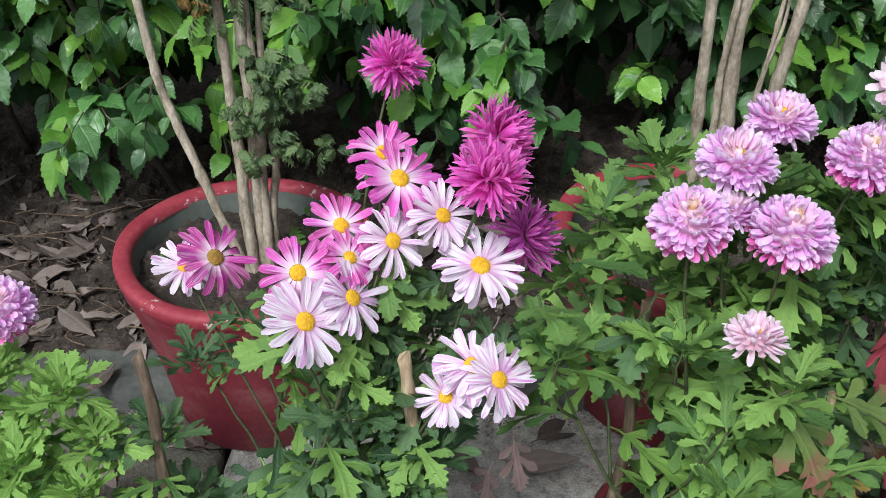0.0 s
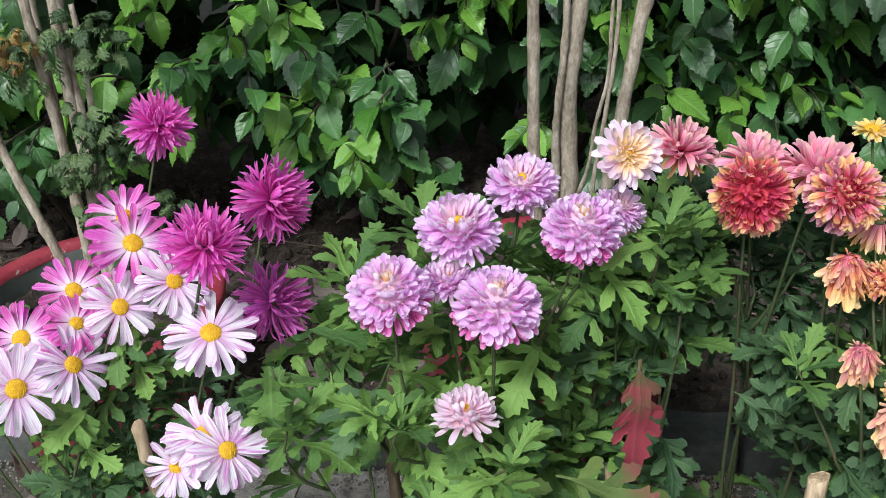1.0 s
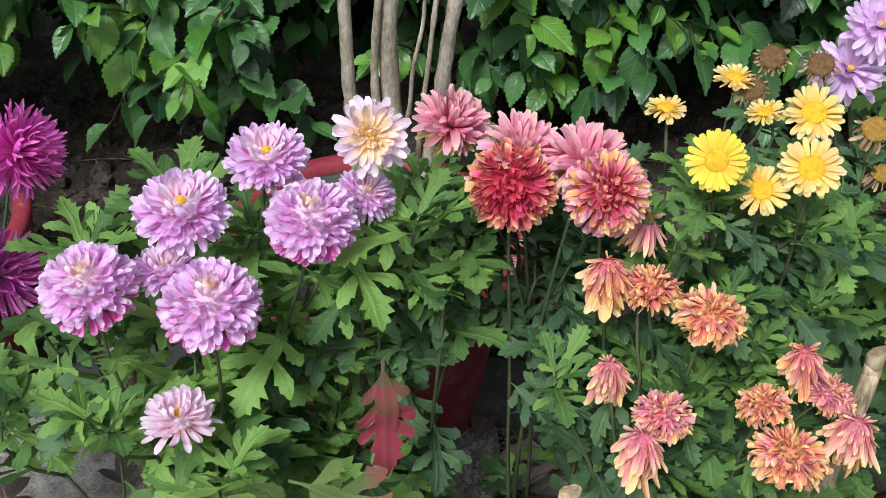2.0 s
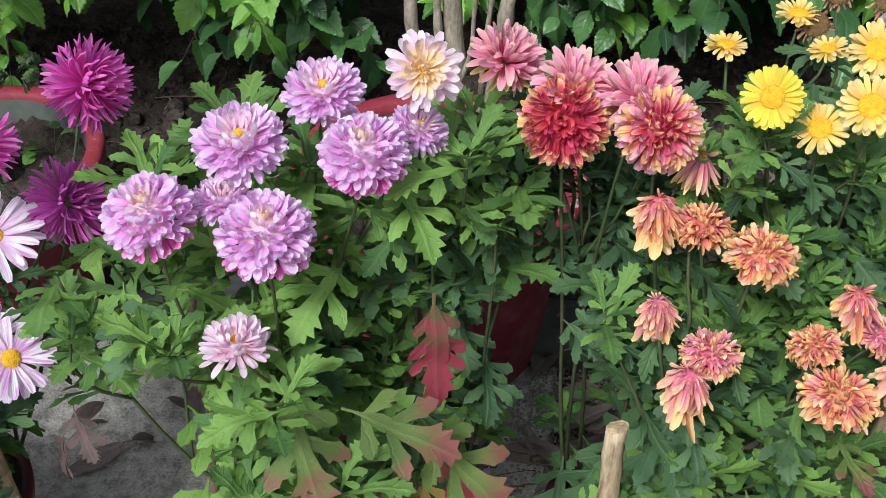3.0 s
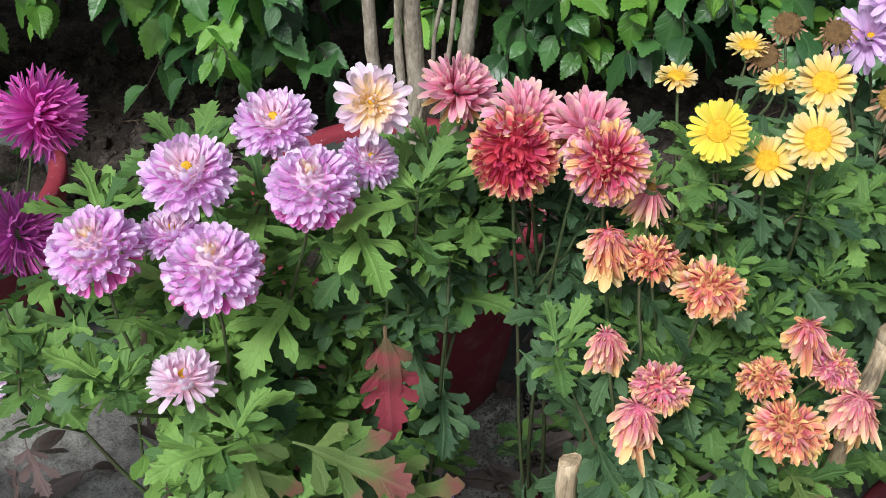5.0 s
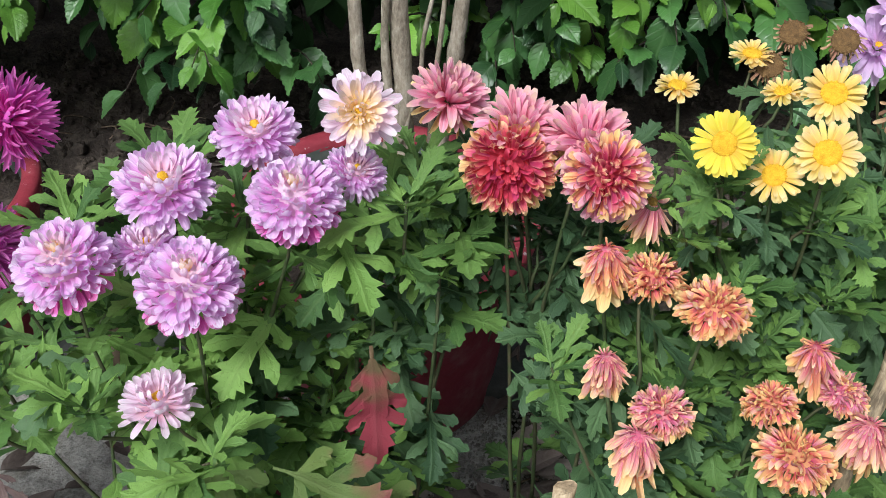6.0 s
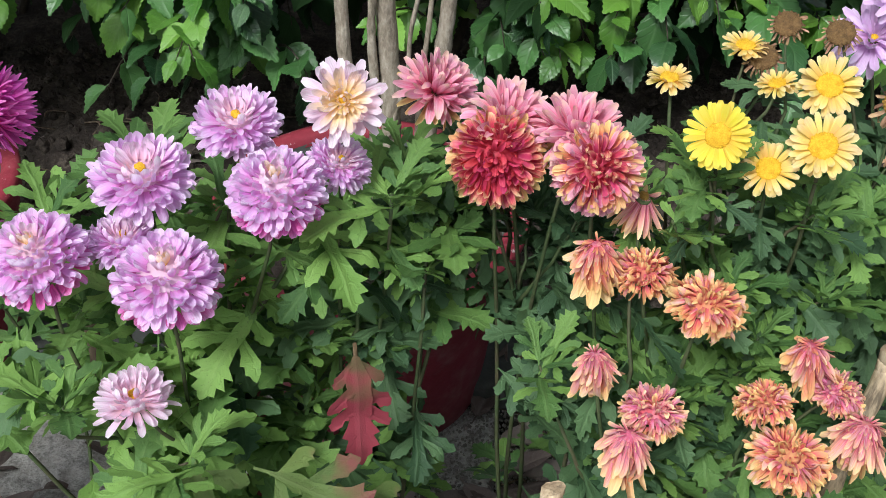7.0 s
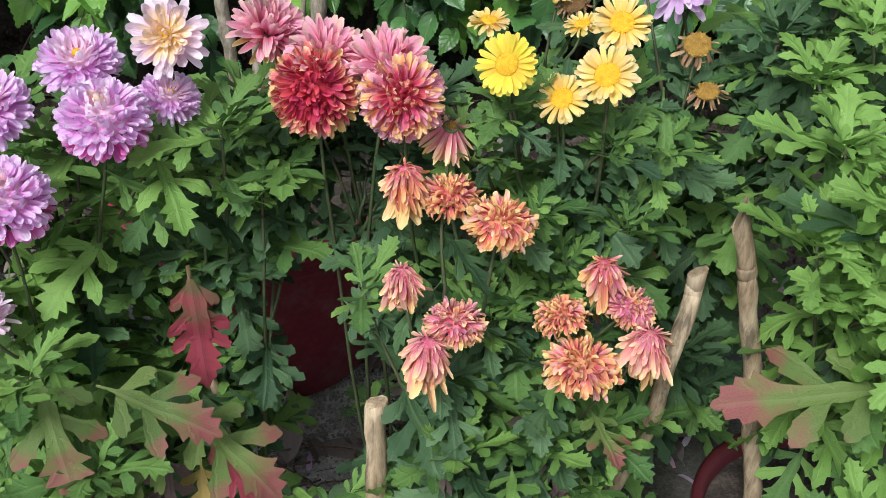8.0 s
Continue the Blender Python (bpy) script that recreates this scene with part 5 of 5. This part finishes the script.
plant("chrysanthemum", "tall dark green chrysanthemum with lilac blooms by the hedge", (0.43, 0.3, 0.02), [
    ("lilac_double", 0.340, 0.16, 0.594, 0.056, 0.2, 0.7), ("lilac_double", 0.353, 0.16, 0.63, 0.054, 0, 0.6)],
      [(0.38, 0.18, 0.5), (0.42, 0.16, 0.56), (0.47, 0.18, 0.6), (0.44, 0.24, 0.62), (0.5, 0.22, 0.64), (0.36, 0.2, 0.42), (0.4, 0.12, 0.44), (0.46, 0.12, 0.5), (0.52, 0.15, 0.6), (0.56, 0.2, 0.62), (0.33, 0.18, 0.36), (0.38, 0.08, 0.3), (0.41, 0.1, 0.24), (0.36, 0.12, 0.22)],
      [(L_DARK, 4), (L_MUM, 3)], 0.075, 0.021, 0.15)
plant("chrysanthemum", "bright lime green leafy chrysanthemum with one lilac pink bloom", (*SMALL["left"], ZP), [("pink_pompon", -0.735, 0.02, 0.395, 0.070, -0.1, 0.95)],
      [(-0.695, -0.03, 0.33), (-0.673, -0.03, 0.35), (-0.74, 0, 0.34), (-0.717, -0.06, 0.29), (-0.65, -0.04, 0.3), (-0.77, -0.03, 0.34), (-0.66, -0.07, 0.27)], [(L_LIME, 5), (L_MUM, 1.5), (L_YELLOW, 0.3)], 0.064, 0.018, 0.2, 10)


# ---- single leaves that stand out ----
WITHERED = ((-0.291, -0.03, 0.3, (0.2, -0.4, -1.0), 0.06), (-0.307, -0.03, 0.265, (-0.3, -0.4, -1.0), 0.055), (0.04, 0.1, 0.47, (0.3, -0.4, -1.0), 0.075), (0.075, 0.12, 0.49, (-0.2, -0.3, -1.0), 0.06), (0.025, 0.09, 0.5, (0.6, -0.5, -0.7), 0.06), (0.25, -0.05, 0.39, (0.1, -0.4, -1.0), 0.05),
            (0.2, -0.08, 0.33, (-0.4, -0.5, -0.8), 0.05), (0.27, -0.06, 0.34, (0.3, -0.4, -0.9), 0.055), (-0.02, -0.06, 0.3, (0.2, -0.6, -0.8), 0.07))
red_plant = tagged(new("chrysanthemum"), "withering chrysanthemum stem with hanging red leaves", "flowering plant")
red_plant.location = (0.0, 0.02, 0.0)
RB = Vector(red_plant.location)
v, f, uv = tube(bend((0, 0, 0), (0.0, -0.01, 0.31), (0.006, 0, 0), 9, 0.006, 4), 0.0042, 7, 0.3)
put("stem", mesh("stem", v, f, M_CANE, uv), red_plant)
for kind, p, way, roll, s in ((L_RED, (0.012, -0.035, 0.462), (0.05, -0.1, -1.0), 0.05, 0.112), (L_BLUSH, (-0.05, -0.08, 0.385), (1.0, -0.15, -0.2), 0.3, 0.09), (L_BLUSH, (0.0, -0.06, 0.35), (0.8, -0.35, -0.5), 0.2, 0.1),
                              (L_RED, (0.01, -0.05, 0.31), (0.7, -0.4, -0.8), 0.2, 0.08), (L_YELLOW, (0.0, -0.04, 0.27), (0.2, -0.8, -0.6), 0.2, 0.07), (L_BLUSH, (-0.02, -0.05, 0.3), (-0.5, -0.8, -0.4), 0.1, 0.1),
                              (L_BLUSH, (-0.06, -0.08, 0.29), (-0.6, -0.6, -0.5), 0.1, 0.09)):
    put("leaf", L_RED_LONG if kind is L_RED else kind[0], red_plant, aim(Vector(p) - RB, way, roll, s), "red autumn leaf" if kind is L_RED else "")


put("leaf", L_BLUSH_WIDE, leafy, aim(Vector((0.505, -0.045, 0.405)) - Vector(leafy.location), (-1.0, -0.1, -0.08), -0.45, 0.125), "red-tinged leaf")
put("leaf", L_RED[3], leafy, aim(Vector((0.5, -0.06, 0.3)) - Vector(leafy.location), (-0.2, -0.3, -1.0), 0.2, 0.08), "red autumn leaf")

for x, y, z, way, size in ((0.326, 0.1, 0.41, (0.5, -0.5, -0.6), 0.04), (0.29, 0.02, 0.42, (-0.1, -0.4, -1.0), 0.036)):
    put("leaf", L_YELLOW[1], red_plant, aim(Vector((x, y, z)) - RB, way, 0.2, size), "withered yellow leaf")

for k, (x, y, z, way, size) in enumerate(WITHERED):
    put("leaf", L_WITHER[k % len(L_WITHER)], red_plant, aim(Vector((x, y, z)) - RB, way, 0.3 - 0.2 * (k % 3), size), "withered purple-brown leaf")

# ---- canes and sticks ----
def stick(label, a, b, r, knots=(), lean=0.0, seed=0, name="cane", group="garden canes", cut=0.004, mat=M_CANE):
    """A cane of internodes with raised nodes between them."""
    base = Vector(a)
    ob = tagged(new(name), label, "plant stake", group)
    ob.location = base
    n = 41
    pts = bend((0, 0, 0), Vector(b) - base, (lean, 0, 0), n, 0.006, seed)
    radii = [r * (1.08 - 0.16 * i / (n - 1)) * (1 + 0.07 * noise.noise((i * 0.35, seed, 3))) for i in range(n)]
    cuts = [0] + [min(n - 3, max(2, round(q * (n - 1)))) for q in sorted(knots)] + [n - 1]
    for lo, hi in zip(cuts, cuts[1:]):
        v, f, uv = tube(pts[lo:hi + 1], radii[lo:hi + 1], 11, 0.22, seed + lo)
        if hi == n - 1:
            for k in range(len(v) - 11, len(v)):
                v[k] = v[k] + (pts[-1] - pts[-2]).normalized() * (cut * math.cos(k * 2 * math.pi / 11) + (0.004 + 0.15 * cut) * noise.noise((k * 1.7, seed, 0)))
        put("internode", mesh("internode", v, f, mat, uv), ob)
    for k in cuts[1:-1]:
        way = (pts[k + 1] - pts[k - 1]).normalized()
        ring = [pts[k] + way * d for d in (-0.006, -0.003, 0.0, 0.003, 0.006)]
        v, f, uv = tube(ring, [radii[k] * q for q in (1.0, 1.05, 1.11, 1.04, 1.0)], 11, 0.25, seed + k)
        put("node", mesh("node", v, f, mat, uv), ob)


stick("weathered bamboo cane with a split pointed top", (0.478, 0.03, 0.11), (0.388, 0.033, 0.486), 0.0075, (0.17, 0.45, 0.88), 0.004, 1, cut=0.014)
stick("grey crooked stick leaning beside the faded chrysanthemum", (0.3, -0.03, 0.1), (0.366, 0.023, 0.440), 0.0068, (0.97, 0.3), 0.01, 5, "stick")
stick("thick cut cane stub with a flat top", (0.14, -0.11, 0.0), (0.145, -0.075, 0.385), 0.0085, (0.3, 0.66), 0.0, 8)
stick("thin brown cane between the chrysanthemums", (-0.2, -0.02, 0.0), (-0.18, 0.0, 0.42), 0.0055, (0.5,), 0.0, 11, mat=M_BROWN_STICK)
stick("split brown stick leaning by the red pot", (-0.56, -0.08, 0.0), (-0.603, -0.034, 0.39), 0.0055, (), -0.006, 14, "stick", mat=M_BROWN_STICK)
stick("knobbly grey stick among the daisies", (-0.365, -0.06, 0.0), (-0.383, -0.042, 0.395), 0.0062, (0.55, 0.8), 0.008, 17, "stick")

# ---- litter on the soil ----
dry_shapes = [oval_leaf("dry_leaf", M_DRY, d, f, s, 0.3, 0.0) for d, f, s in ((0.9, 0.6, 1.0), (-0.7, 0.4, 2.2), (1.5, 0.8, 3.1), (0.3, -0.4, 4.4))]
for k in range(230):
    x, y = U(-1.2, 0.9), U(0.12, 0.85)
    if k < 22:
        x, y = U(0.0, 0.18), U(0.14, 0.34)
    elif k < 100:
        x, y = U(-1.15, -0.72), U(0.44, 0.78)
    elif k < 140:
        x, y = U(-0.45, -0.15), U(0.45, 0.75)
    if any(math.hypot(x - px, y - py) < 0.19 for px, py in (POT_A, POT_B)):
        continue
    z = soil_height(x, y) if y > 0.43 else (0.04 if y > 0.33 else 0.004)
    ob = new("dry_leaf", rnd.choice(dry_shapes))
    ob.matrix_world = aim((x, y, z + 0.006), (U(-1, 1), U(-1, 1), U(-0.05, 0.15)), U(-0.4, 0.4), U(0.04, 0.11))
    tagged(ob, "dry curled brown leaf lying on the ground", "dead leaf", "fallen leaves")
for x, y, turn, size in ((-0.66, 0.29, 1.1, 0.13), (-0.7, 0.25, 0.3, 0.12), (-0.64, 0.24, 2.6, 0.11), (-0.28, 0.23, -0.3, 0.11), (-0.3, 0.2, 2.4, 0.1), (-0.24, 0.26, 0.6, 0.1),
                         (0.1, 0.27, 0.3, 0.12), (0.13, 0.23, 0.15, 0.12), (0.08, 0.3, 1.2, 0.11)):
    ob = new("dry_leaf", dry_shapes[int(size * 100) % 2])
    ob.matrix_world = aim((x, y, 0.008), (math.cos(turn), math.sin(turn), 0.05), U(-0.3, 0.3), size)
    tagged(ob, "long dry brown leaf lying on the paving", "dead leaf", "fallen leaves")
twig_pile = Pile()
for k in range(260):
    x, y = U(-1.2, 0.9), U(0.2, 0.9)
    if k < 60:
        x, y = U(-0.05, 0.2), U(0.12, 0.33)
    elif k < 120:
        x, y = U(-1.15, -0.72), U(0.44, 0.78)
    if any(math.hypot(x - px, y - py) < 0.2 for px, py in (POT_A, POT_B)):
        continue
    z = (soil_height(x, y) if y > 0.43 else 0.035 if y > 0.33 else 0.0) + 0.004
    a = U(0, 6.28)
    l = U(0.03, 0.13)
    v, f, uv = tube(bend((x, y, z), (x + l * math.cos(a), y + l * math.sin(a) * 0.5, z + U(0, 0.01)), (U(-0.02, 0.02), U(-0.01, 0.01), 0.004), 6), U(0.0006, 0.0016), 4)
    twig_pile.add(v, f, uv)
tagged(new("twig_litter", twig_pile.done("twig_litter", M_BROWN_STICK)), "thin dry twigs strewn over the soil", "twigs", kind="stuff")
clods = Pile()
ico = bmesh.new()
bmesh.ops.create_icosphere(ico, subdivisions=1, radius=1.0)
cv, cf = [v.co.copy() for v in ico.verts], [tuple(q.index for q in p.verts) for p in ico.faces]
ico.free()
for k in range(3200):
    x, y = U(-1.3, 1.0), U(0.44, 1.0)
    s = U(0.003, 0.008) * (2.0 if U(0, 1) > 0.93 else 1)
    m = Matrix.Translation((x, y, soil_height(x, y) + s * 0.3)) @ Euler((U(0, 3), U(0, 3), U(0, 3))).to_matrix().to_4x4()
    clods.add([p * s * (1 + 0.35 * noise.noise(p * 2 + Vector((k, 0, 0)))) for p in cv], cf, None, m)
tagged(new("soil_clods", clods.done("soil_clods", M_SOIL, False)), "loose clods and crumbs of dark soil", "soil", kind="stuff")
clods = Pile()
for k in range(4200):
    x, y = (rnd.gauss(0.1, 0.09), rnd.gauss(0.23, 0.06)) if k < 2400 else (U(-1.0, 0.7), 0.33 - abs(rnd.gauss(0, 0.02)))
    s = U(0.0008, 0.0024)
    m = Matrix.Translation((x, min(y, 0.33), s * 0.5)) @ Euler((U(0, 3), U(0, 3), U(0, 3))).to_matrix().to_4x4()
    clods.add([p * s * (1 + 0.35 * noise.noise(p * 2 + Vector((k, 0, 0)))) for p in cv], cf, None, m)
tagged(new("grit", clods.done("grit", M_GRIT, False)), "fine grey grit strewn over the paving", "grit", kind="stuff")


# ---- weeds and fallen petals ----
def round_leaf(seed):
    pile = Pile()
    n = 11
    pts = [(0.0, 0.0, 0.0)]
    for k in range(n):
        a = -2.6 + 5.2 * k / (n - 1)
        q = 0.5 * (1 + 0.08 * math.sin(k * 2.3 + seed))
        pts.append((0.5 + q * math.cos(a), q * math.sin(a), 0.12 * math.cos(2 * a + seed)))
    pile.add(pts, [(0, k + 1, k + 2) for k in range(n - 1)], [(0.5 + 0.6 * p[1], p[0]) for p in pts])
    return pile.done("leaf", M_CLOVER)


rounds = [round_leaf(k * 1.7) for k in range(3)]


def weed(x, y, z, spread, count, tall):
    ob = tagged(new("weed"), "small bright green round-leaved weed growing in the soil", "weed", "weeds")
    ob.location = (x, y, z)
    for k in range(count):
        a = U(0, 6.28)
        q = spread * math.sqrt(U(0.05, 1))
        tip = Vector((q * math.cos(a), q * math.sin(a), tall * U(0.4, 1)))
        v, f, uv = tube(bend((0, 0, 0), tip, (0, 0, 0.004), 4), 0.0006, 4)
        put("stalk", mesh("stalk", v, f, M_STEM, uv), ob)
        put("leaf", rnd.choice(rounds), ob, aim(tip, (math.cos(a), math.sin(a) - 0.3, U(-0.2, 0.3)), U(-0.3, 0.3), U(0.009, 0.017)))


for x, y, z, spread, count, tall in ((ax + 0.075, ay + 0.06, 0.212, 0.03, 10, 0.035), (ax - 0.1, ay - 0.01, 0.212, 0.012, 3, 0.015), (ax - 0.07, ay - 0.035, 0.212, 0.014, 4, 0.015), (-0.28, 0.55, 0.045, 0.03, 6, 0.03),
                                     (0.49, 0.6, 0.04, 0.06, 14, 0.05), (0.52, 0.7, 0.05, 0.06, 14, 0.05), (0.58, 0.57, 0.04, 0.05, 10, 0.05), (0.45, 0.68, 0.05, 0.05, 12, 0.05)):
    weed(x, y, z, spread, count, tall)
for k in range(16):
    x, y = (U(0.28, 0.5), U(0.14, 0.32)) if k < 10 else (U(-0.35, 0.1), U(0.14, 0.3))
    ob = new("fallen_petal", rnd.choice(petals(P_LILAC, "short") if k % 2 else petals(P_PALE, "short")))
    ob.matrix_world = aim((x, y, 0.006), (U(-1, 1), U(-1, 1), U(0, 0.2)), U(-0.5, 0.5), U(0.018, 0.03))
    tagged(ob, "pale lilac petal fallen on the paving", "petal", "fallen petals")

for x, y in ((0.433, 0.498), (0.511, 0.473), (0.58, 0.492), (0.636, 0.498), (0.343, 0.61), (0.466, 0.705), (0.391, 0.552), (0.581, 0.762)):
    ob = new("fallen_petal", rnd.choice(petals(P_PALE, "short")))
    ob.matrix_world = aim((x, y, soil_height(x, y) + 0.012), (U(-1, 1), U(-1, 1), U(0, 0.2)), U(-0.5, 0.5), U(0.03, 0.045))
    tagged(ob, "pale lilac petal fallen on the soil", "petal", "fallen petals")
